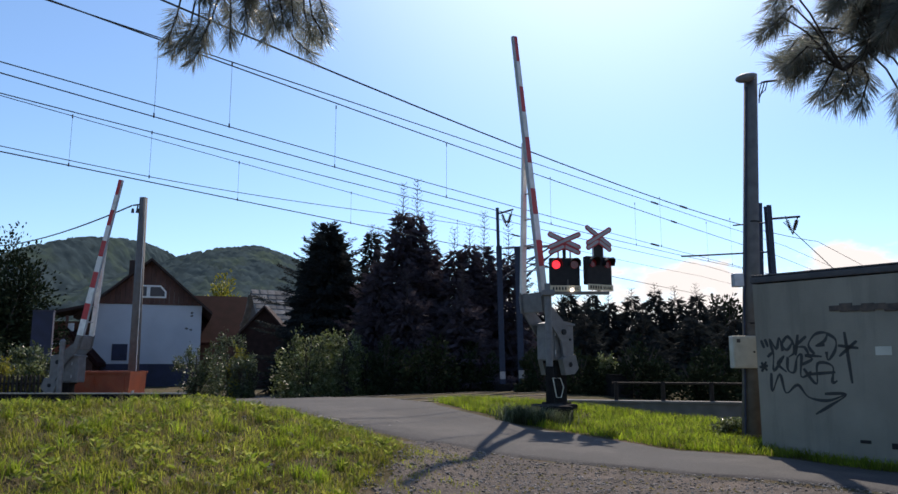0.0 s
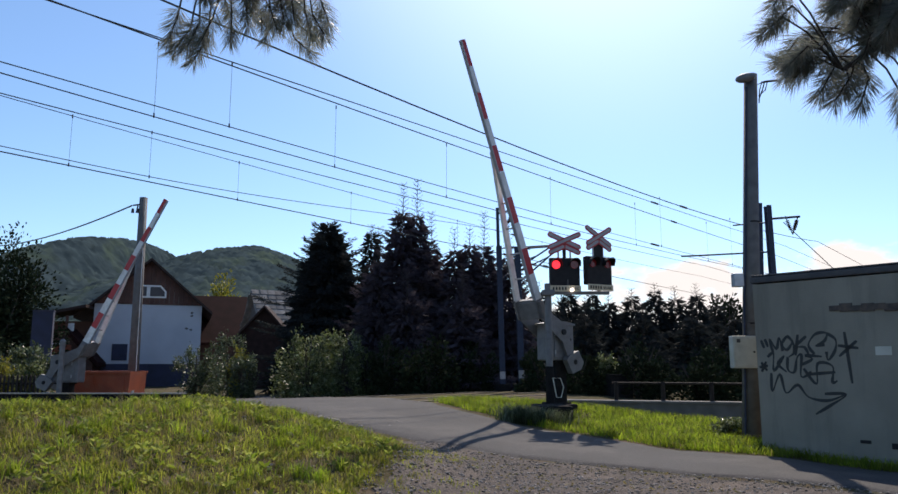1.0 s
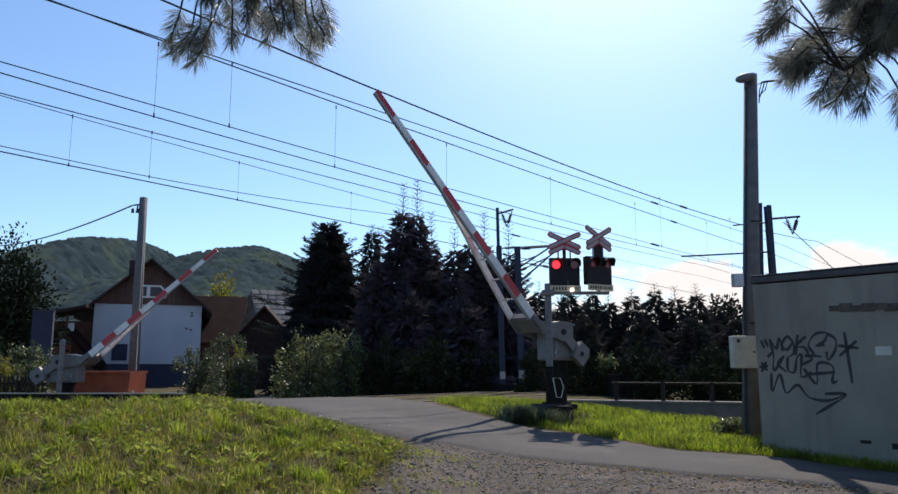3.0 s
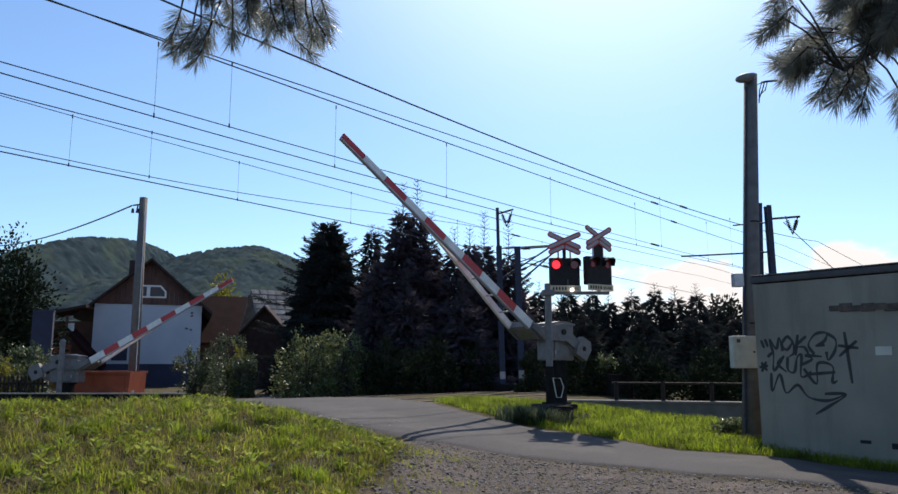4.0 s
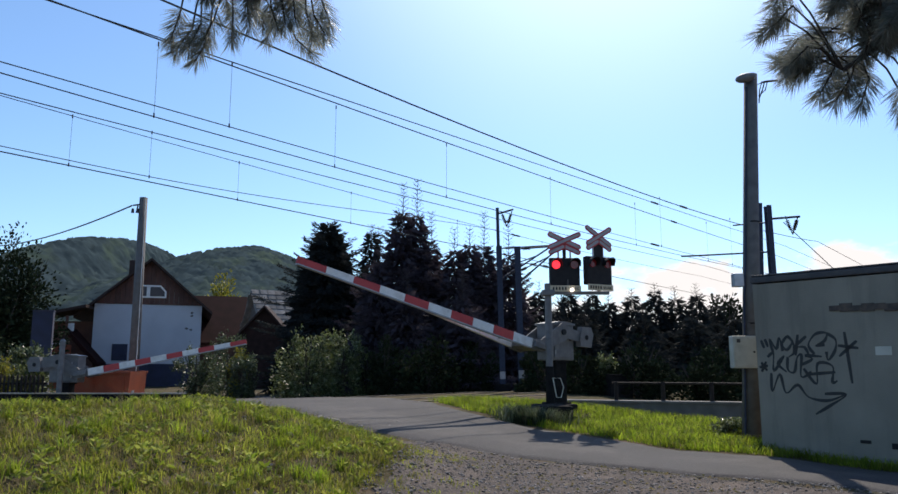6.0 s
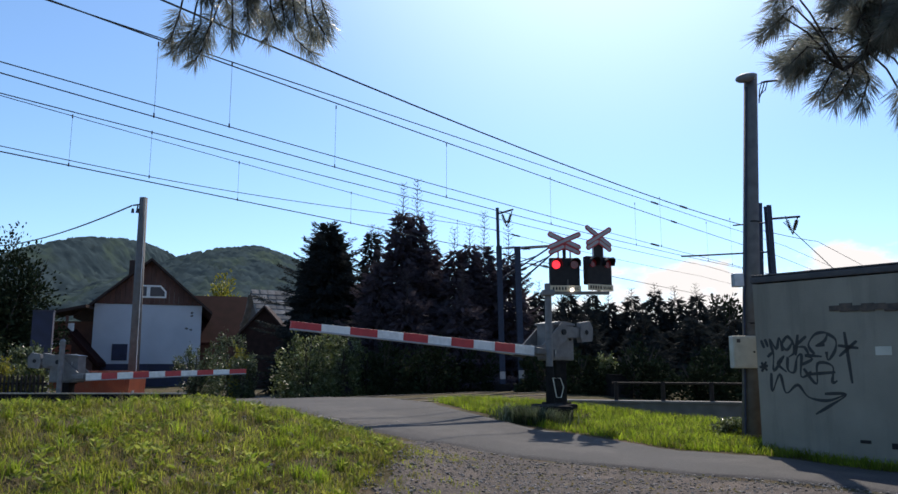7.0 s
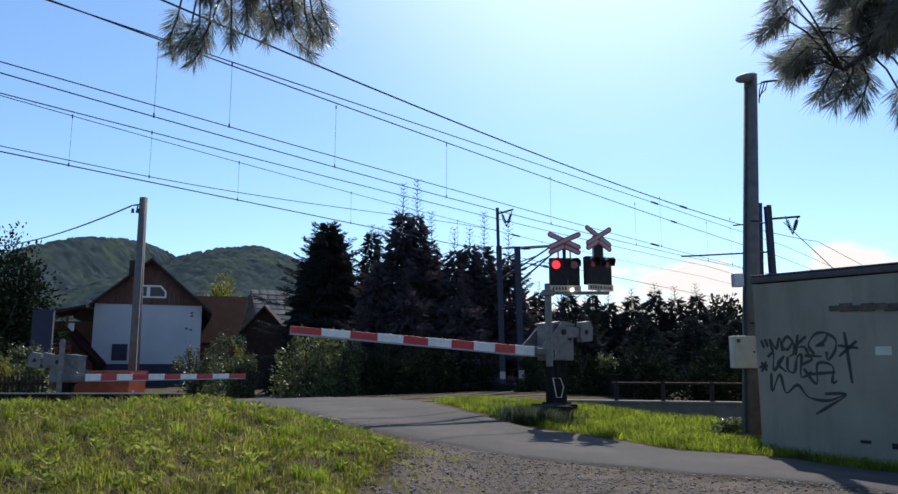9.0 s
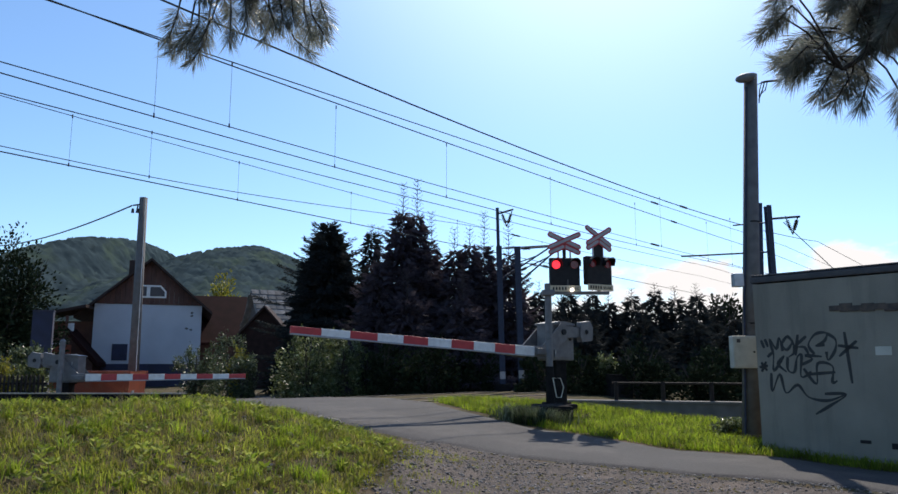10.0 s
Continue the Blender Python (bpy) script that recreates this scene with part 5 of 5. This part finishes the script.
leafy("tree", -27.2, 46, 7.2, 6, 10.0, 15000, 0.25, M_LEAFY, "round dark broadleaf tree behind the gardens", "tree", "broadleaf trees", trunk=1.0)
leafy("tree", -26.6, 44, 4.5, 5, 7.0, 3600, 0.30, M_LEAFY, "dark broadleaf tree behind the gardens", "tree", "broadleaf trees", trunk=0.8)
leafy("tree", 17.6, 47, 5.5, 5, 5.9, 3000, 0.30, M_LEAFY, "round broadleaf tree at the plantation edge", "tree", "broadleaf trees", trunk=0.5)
leafy("tree", -22.4, 74, 5.0, 4.5, 10.6, 9000, 0.32, M_YELLOW, "yellowing broadleaf tree beyond the red roof", "tree", "broadleaf trees", trunk=1.5)
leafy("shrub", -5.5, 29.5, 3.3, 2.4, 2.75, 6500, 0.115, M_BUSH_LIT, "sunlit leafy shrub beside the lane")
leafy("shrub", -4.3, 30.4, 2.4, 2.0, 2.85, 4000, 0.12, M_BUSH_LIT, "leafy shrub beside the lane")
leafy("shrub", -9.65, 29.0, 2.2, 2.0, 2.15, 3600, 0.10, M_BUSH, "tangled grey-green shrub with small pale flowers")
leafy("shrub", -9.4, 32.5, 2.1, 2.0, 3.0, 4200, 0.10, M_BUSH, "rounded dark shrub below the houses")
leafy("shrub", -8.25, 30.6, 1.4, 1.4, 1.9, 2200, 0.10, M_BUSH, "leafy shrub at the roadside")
leafy("shrub", -8.55, 31.2, 1.1, 1.0, 2.1, 1800, 0.10, M_YELLOW, "small yellowish conifer-like shrub")
leafy("shrub", -15.4, 27.5, 2.8, 2.0, 2.3, 3600, 0.14, M_BUSH, "garden shrub by the fence")
leafy("shrub", -18.6, 29.0, 3.0, 2.5, 4.0, 4500, 0.17, M_LEAFY, "tall dark garden shrub")
leafy("shrub", -15.25, 25.5, 1.3, 1.0, 1.7, 1800, 0.10, M_YELLOW, "yellow-flowering shrub by the fence")
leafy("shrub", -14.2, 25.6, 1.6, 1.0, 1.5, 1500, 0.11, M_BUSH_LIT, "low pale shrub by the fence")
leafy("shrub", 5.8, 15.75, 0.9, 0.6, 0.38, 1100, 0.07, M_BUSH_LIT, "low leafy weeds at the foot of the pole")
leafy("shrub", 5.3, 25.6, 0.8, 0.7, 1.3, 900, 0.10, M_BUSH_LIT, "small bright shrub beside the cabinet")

# undergrowth added to fill the shaded strip, its shade in the leaf colour
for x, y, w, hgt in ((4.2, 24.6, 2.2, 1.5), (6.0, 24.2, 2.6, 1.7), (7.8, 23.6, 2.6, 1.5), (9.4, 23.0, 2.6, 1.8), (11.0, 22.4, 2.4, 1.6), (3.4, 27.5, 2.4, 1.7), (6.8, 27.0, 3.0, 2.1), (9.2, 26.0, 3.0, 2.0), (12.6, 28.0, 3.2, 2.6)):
    leafy("undergrowth", x, y, w, 1.8, hgt, 3000, 0.13, M_LEAFY, "weedy undergrowth along the railway, coloured dark for shade", "shrub", "undergrowth")
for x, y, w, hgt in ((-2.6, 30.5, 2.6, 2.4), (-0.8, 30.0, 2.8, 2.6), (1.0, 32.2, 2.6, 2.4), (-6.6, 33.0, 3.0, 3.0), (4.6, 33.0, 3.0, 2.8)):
    leafy("undergrowth", x, y, w, 2.0, hgt, 2800, 0.15, M_LEAFY, "dense undergrowth below the spruces, coloured dark for shade", "shrub", "undergrowth")

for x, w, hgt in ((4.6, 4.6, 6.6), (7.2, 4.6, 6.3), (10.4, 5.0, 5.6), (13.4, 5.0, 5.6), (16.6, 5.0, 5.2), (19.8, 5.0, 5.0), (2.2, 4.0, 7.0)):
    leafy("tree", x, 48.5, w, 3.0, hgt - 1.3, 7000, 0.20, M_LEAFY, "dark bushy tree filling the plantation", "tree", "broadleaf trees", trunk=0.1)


# ---- grass and gravel ----
def blades(name, pts, lo, hi, width, material, label):
    n = len(pts)
    base = np.stack([pts[:, 0], pts[:, 1], height(pts[:, 0], pts[:, 1]) - 0.01], 1)
    ang = rng.random(n) * 6.283
    ln = lo + (hi - lo) * rng.random(n) ** 1.6
    lean = np.stack([np.cos(ang), np.sin(ang), 0 * ang], 1) * (0.15 + 0.85 * rng.random((n, 1)))
    side = np.stack([-np.sin(ang), np.cos(ang), 0 * ang], 1) * (width * (0.6 + 0.8 * rng.random((n, 1))))
    up = np.array([0, 0, 1.0])
    mid = base + (up * 0.6 + lean * 0.3) * ln[:, None]
    tip = base + (up * 0.92 + lean) * ln[:, None]
    v = np.stack([base - side, base + side, mid + side * 0.7, mid - side * 0.7, tip], 1).reshape(-1, 3)
    i = np.arange(n)[:, None] * 5
    f = np.concatenate([i + np.array([[0, 1, 2]]), i + np.array([[0, 2, 3]]), i + np.array([[3, 2, 4]])])
    ob = new(name, tri_mesh(name, v, f, material))
    return tagged(ob, label, "grass", "", "stuff")


def inside(pts, poly):
    """Which points lie in a polygon."""
    x, y = pts[:, 0], pts[:, 1]
    r = np.zeros(len(pts), bool)
    q = np.array(poly, float)
    for (xa, ya), (xb, yb) in zip(q, np.roll(q, -1, 0)):
        hit = (ya > y) != (yb > y)
        r ^= hit & (x < (xb - xa) * (y - ya) / (yb - ya + 1e-12) + xa)
    return r


def clumped(pts, k=1.1):
    """Thin a scatter out by a patchy field."""
    g = np.array([noise.noise((p[0] * k, p[1] * k, 3.0)) + 0.5 * noise.noise((p[0] * k * 3, p[1] * k * 3, 9.0)) for p in pts])
    return pts[g + 0.55 * rng.random(len(pts)) > -0.06]


MEADOW = [(-14, 1), (-4.5, 3.2), (-1.1, 6.0), (-1.0, 7.9), (-0.75, 9.2), (-0.6, 10.4), (-0.8, 12.0), (-1.7, 13.0), (-2.6, 13.9), (-3.4, 15.3), (-6.5, 12.0), (-11, 6.5), (-16, 2)]


def tufts(n, per, spread_lo, spread_hi, k, level):
    """Blades gathered in tufts, kept to the bank and thinned by a patchy field."""
    c = np.stack([rng.uniform(-12, 0, n), rng.uniform(2.5, 15.5, n)], 1)
    c = c[inside(c, MEADOW)]
    c = c[np.abs(c[:, 0]) < c[:, 1] * 0.68 + 0.6]
    g = np.array([noise.noise((p[0] * k, p[1] * k, 3.0)) + 0.5 * noise.noise((p[0] * k * 3, p[1] * k * 3, 9.0)) for p in c])
    c = c[g + 0.45 * rng.random(len(c)) > level]
    s = np.repeat(spread_lo + (spread_hi - spread_lo) * rng.random(len(c)), per)
    return np.repeat(c, per, 0) + rng.normal(size=(len(c) * per, 2)) * s[:, None]


blades("short_turf", tufts(22000, 12, 0.04, 0.10, 1.1, 0.05), 0.02, 0.075, 0.0048, M_GRASS, "short green turf on the bank")
blades("meadow_grass", tufts(11000, 18, 0.02, 0.07, 1.7, 0.18), 0.04, 0.16, 0.0045, M_GRASS, "tufts of green meadow grass on the bank")
blades("dry_grass", tufts(16000, 12, 0.03, 0.10, 0.8, 0.02), 0.02, 0.11, 0.0045, M_DRY, "dry straw-coloured grass on the bank")
blades("tall_tussocks", tufts(900, 60, 0.03, 0.09, 2.6, 0.30), 0.10, 0.24, 0.0045, M_GRASS_LUSH, "taller bright tussocks on the bank")


def weeds(n, level):
    """Low broad-leaved weeds in rosettes between the grass."""
    c = tufts(n, 1, 0.0, 0.01, 1.5, level)
    per = 9
    m = len(c) * per
    ctr = np.repeat(c, per, 0) + 0.02 * rng.normal(size=(m, 2))
    p = np.stack([ctr[:, 0], ctr[:, 1], height(ctr[:, 0], ctr[:, 1]) + 0.02 + 0.05 * rng.random(m)], 1)
    a = rng.random(m) * 6.283
    d = unit(np.stack([np.cos(a), np.sin(a), 0.25 + 0.7 * rng.random(m)], 1))
    size = np.repeat(0.6 + 0.8 * rng.random(len(c)), per)
    v, f = leaf_arrays(p, d, size * (0.05 + 0.04 * rng.random(m)), size * (0.022 + 0.014 * rng.random(m)))
    tagged(new("broadleaf_weeds", tri_mesh("broadleaf_weeds", v, f, M_WEED)), "low broad-leaved weeds among the grass", "grass", "", "stuff")


weeds(5200, 0.12)
blades("seed_stalks", tufts(900, 5, 0.04, 0.14, 1.9, 0.22), 0.16, 0.34, 0.0022, M_DRY, "thin dry seed stalks standing over the turf")
VERGE = [(1.3, 15.75), (2.4, 14.65), (3.2, 14.0), (4.6, 13.2), (5.7, 12.4), (6.6, 11.2), (7.3, 11.4), (5.7, 13.3), (6.6, 16.5), (8.5, 17.6), (5.5, 19.4), (3.2, 20.2), (0.2, 20.4), (-0.6, 19.4), (0.3, 17.3)]
raw = np.stack([rng.uniform(-1, 9, 130000), rng.uniform(11, 21, 130000)], 1)
raw = raw[inside(raw, VERGE)]
blades("verge_grass", clumped(raw, 1.4), 0.05, 0.20, 0.007, M_GRASS_LUSH, "lush bright green grass on the road verge")


# dark blades added where the shadow of barrier and block lies on the verge
raw = np.stack([1.78 + 0.30 * rng.normal(size=5200), rng.uniform(15.5, 16.4, 5200)], 1)
blades("shadow_weeds", raw, 0.10, 0.42, 0.008, M_BUSH, "dark weeds standing in for the shadow beside the foundation block")


def stones(name, pts, lo, hi, material, label):
    """Angular pebbles lying on the ground."""
    n = len(pts)
    ico = bmesh.new()
    bmesh.ops.create_icosphere(ico, subdivisions=1, radius=1)
    cv = np.array([v.co for v in ico.verts])
    cf = np.array([[v.index for v in f.verts] for f in ico.faces])
    ico.free()
    s = lo + (hi - lo) * rng.random(n) ** 3
    jit = 1 + 0.25 * rng.normal(size=(n, len(cv), 1))
    ang = rng.random(n) * 6.283
    sc = np.stack([1 + 0.4 * rng.random(n), 0.8 + 0.3 * rng.random(n), 0.45 + 0.3 * rng.random(n)], 1)
    q = cv[None] * jit * (sc * s[:, None])[:, None, :]
    c, d = np.cos(ang)[:, None], np.sin(ang)[:, None]
    v = np.stack([q[..., 0] * c - q[..., 1] * d, q[..., 0] * d + q[..., 1] * c, q[..., 2]], -1)
    base = np.stack([pts[:, 0], pts[:, 1], height(pts[:, 0], pts[:, 1]) + 0.012 + s * 0.2], 1)
    v = (v + base[:, None, :]).reshape(-1, 3)
    f = (cf[None] + (np.arange(n) * len(cv))[:, None, None]).reshape(-1, 3)
    ob = new(name, tri_mesh(name, v, f, material))
    return tagged(ob, label, "gravel", "", "stuff")


APRON = [(7.5, 5.5), (0.3, 5.8), (-1.1, 7.9), (-0.9, 9.2), (-0.7, 10.4), (-1.0, 12.2), (-0.2, 12.3), (1.0, 11.4), (1.9, 11.1), (3.7, 10.4), (5.2, 9.5), (8.0, 7.4)]
raw = np.stack([rng.uniform(-1.5, 8, 29000), rng.uniform(5.5, 12.5, 29000)], 1)
raw = clumped(raw[inside(raw, APRON)], 1.6)
stones("gravel", raw, 0.004, 0.021, M_GRAVEL, "loose grey gravel beside the lane")
raw = np.stack([rng.uniform(-3.2, 0.2, 260), rng.uniform(7, 14.5, 260)], 1)
stones("scattered_stones", raw[:110], 0.015, 0.05, M_GRAVEL, "scattered pale stones in the grass")


c = np.stack([rng.uniform(-1.1, 1.0, 170), rng.uniform(7.2, 11.6, 170)], 1)
c = c[rng.random(170) > smooth(-0.9, 0.9, c[:, 0])]
raw = np.repeat(c, 34, 0) + rng.normal(size=(len(c) * 34, 2)) * 0.06
blades("apron_tufts", raw, 0.02, 0.10, 0.0045, M_GRASS, "thin grass tufts creeping into the gravel")
c = np.stack([rng.uniform(-0.9, 3.5, 900), rng.uniform(6.8, 11.8, 900)], 1)
c = c[inside(c, APRON)]
v, f = leaf_arrays(np.stack([c[:, 0], c[:, 1], height(c[:, 0], c[:, 1]) + 0.03], 1), unit(rng.normal(size=(len(c), 3)) * np.array([1, 1, 0.25])), 0.045, 0.022)
tagged(new("leaf_litter", tri_mesh("leaf_litter", v, f, M_DRY)), "dry fallen leaves strewn over the gravel", "leaves", "", "stuff")
raw = np.stack([rng.uniform(-1.2, 7, 5200), rng.uniform(8, 13.5, 5200)], 1)
raw = raw[inside(raw, [(-1.2, 12.6), (0.5, 11.2), (3.6, 9.8), (6.5, 8.0), (7.0, 9.0), (3.8, 11.2), (1.6, 12.2), (-0.6, 13.4)])]
stones("road_grit", raw, 0.004, 0.016, M_GRAVEL, "loose grit strewn over the asphalt edge")
k = rng.random((60, 2))
raw = np.stack([-2.75 + 0.9 * k[:, 0], 14.0 - 0.75 * k[:, 0] + 0.25 * k[:, 1]], 1)
stones("rubble", raw, 0.03, 0.10, M_GRAVEL, "broken rubble heaped at the edge of the lane")


# ---- overhanging pine ----
def pine():
    tx, ty = 4.6, -1.6
    h = thing("pine_tree", pose(tx, ty, hz(tx, ty) - 0.1), "long-needled pine whose boughs hang over the lane", "tree")
    bm = B()
    tube(bm, [(0, 0, 0), (0.1, 0.05, 2.5), (0.0, 0.1, 5.0), (0.05, 0.1, 7.5)], 0.22, 12, 0.06)
    part("trunk", bm, M_BARK, h)
    o = np.array([tx, ty, hz(tx, ty) - 0.1])

    def bough(name, spine, tufts, length, n_each):
        piv = Vector(spine[0])
        limb = B()
        tube(limb, [Vector(p) - piv for p in spine], 0.035, 6, 0.010)
        fine = [Vector(a).lerp(Vector(b), k / 6) for a, b in zip(spine, spine[1:]) for k in range(7)]
        for (px_, py_, pz_), dr in tufts:
            q = Vector((px_, py_, pz_)) - piv
            near_ = min(fine, key=lambda s_: (s_ - piv - q).length)
            tube(limb, [Vector(near_) - piv, (Vector(near_) - piv).lerp(q, 0.6) + Vector((0, 0, 0.03)), q], 0.005, 5, 0.004)
            dd = Vector(dr).normalized()
            tube(limb, [q, q + dd * 0.12], 0.005, 5, 0.003)
        b = part(name, limb, M_BARK, h)
        b.matrix_basis = Matrix.Translation(piv - Vector(o))
        P, D, Ln = [], [], []
        for (px_, py_, pz_), dr in tufts:
            dd = np.array(Vector(dr).normalized())
            t = rng.random(n_each)
            base = np.array([px_, py_, pz_]) - np.array(piv) + dd * (0.15 * t[:, None] - 0.03)
            a = unit(rng.normal(size=(n_each, 3)))
            a = a - (a @ dd)[:, None] * dd
            dirs = unit(dd * (0.55 + 0.9 * t[:, None]) + unit(a) * (0.75 + 0.4 * rng.random((n_each, 1))) * (1.25 - 0.35 * t[:, None]))
            P.append(base)
            D.append(dirs)
            Ln.append(length * (0.7 + 0.5 * rng.random(n_each)))
        Pc, Dc, Lc = np.concatenate(P), np.concatenate(D), np.concatenate(Ln)
        Dc = unit(Dc + np.array([0, 0, -0.12]))
        v, f = leaf_arrays(Pc, Dc, Lc, 0.0026)
        nd = mesh_part("needles", v, f, M_PINE, b)
        return b

    def cloud(places, cx, cz, wx, wz, n, lean):
        """Tufts at a few known places, and more round them."""
        out = [((x, 3.1 + 0.03 * rng.normal(), z), (lean * (x - cx) * 2 + 0.15 * rng.normal(), 0.2 * rng.normal(), -0.8)) for x, z in places]
        for _ in range(n):
            x, z = cx + wx * rng.uniform(-1, 1), cz + wz * rng.uniform(-1, 1)
            out.append(((x, 3.1 + 0.22 * rng.normal(), z), (lean * (x - cx) * 2 + 0.4 * rng.normal(), 0.4 * rng.normal(), -0.6)))
        return out

    left = bough("left_bough", [(4.5, -1.5, 3.9), (2.4, 0.6, 3.95), (0.5, 2.6, 3.6), (-0.5, 3.1, 3.38), (-1.0, 3.15, 3.26), (-1.4, 3.2, 3.24)],
                 cloud([(-1.07, 2.98), (-1.10, 3.04), (-1.03, 3.05), (-1.20, 3.09), (-1.15, 3.03), (-0.97, 3.11), (-0.90, 3.15), (-0.80, 3.13), (-0.75, 3.15), (-0.64, 3.10), (-0.60, 3.07), (-0.57, 3.15), (-0.70, 3.17)], -0.86, 3.24, 0.19, 0.05, 18, 0.8), 0.088, 300)
    right = bough("right_bough", [(4.5, -1.5, 3.4), (3.9, 0.8, 3.5), (2.9, 2.4, 3.3), (2.2, 3.05, 3.08), (1.9, 3.1, 2.95), (1.72, 3.1, 2.83)],
                  cloud([(1.46, 3.06), (1.50, 3.11), (1.48, 3.19), (1.53, 2.90), (1.59, 2.88), (1.66, 2.81), (1.72, 2.77), (1.83, 2.79), (1.95, 2.73), (1.78, 2.84), (1.64, 2.94), (1.98, 2.79), (1.56, 3.00)], 1.95, 3.12, 0.25, 0.14, 66, 1.0)
                  + [((1.62, 3.1, 2.86), (-0.9, 0, -0.05)), ((1.56, 3.1, 2.86), (-1.0, 0, 0.05))], 0.10, 330)
    return left, right


left_bough, right_bough = pine()


# ---- what moves ----
def motions():
    zp = NEAR_ZP - near_z
    turn = [(0.0, 82.2), (0.5, 74.1), (1.0, 68.2), (1.5, 62.3), (2.0, 56.5), (2.5, 50.5), (4.0, 34.1), (4.5, 28.65), (5.0, 23.2), (5.5, 18.1), (5.7, 16.0), (6.8, 5.1), (7.0, 3.45), (7.4, 0.95), (7.6, 1.05), (8.0, 2.0), (8.4, 2.77), (9.0, 2.77), (10.0, 2.77)]
    walk(near_arm, [(t, pose(NEAR_UP, 0, zp, 0, -a, 0)) for t, a in turn])
    zf = FAR_ZP - far_z
    turn = [(0.0, 79.0), (0.5, 69.9), (1.0, 62.9), (1.5, 57.2), (2.0, 51.0), (2.5, 45.2), (4.0, 29.4), (4.5, 24.1), (5.0, 19.6), (5.5, 15.1), (5.7, 13.3), (6.8, 3.4), (7.0, 2.0), (7.4, 0.6), (8.0, 0.6), (10.0, 0.6)]
    walk(far_arm, [(t, pose(FAR_UP, 0, zf, 0, -a, 0)) for t, a in turn])
    # boughs stirring in a light breeze
    for b, k in ((left_bough, 1.0), (right_bough, 0.5)):
        m = b.matrix_basis.copy()
        walk(b, [(t, m @ pose(0, 0, 0, 0.03 * k * math.sin(t * 1.3), 0, -0.09 * k * math.sin(t * 0.31))) for t in (0, 1, 2, 3, 4, 5, 6, 7, 8, 9, 10)])


motions()
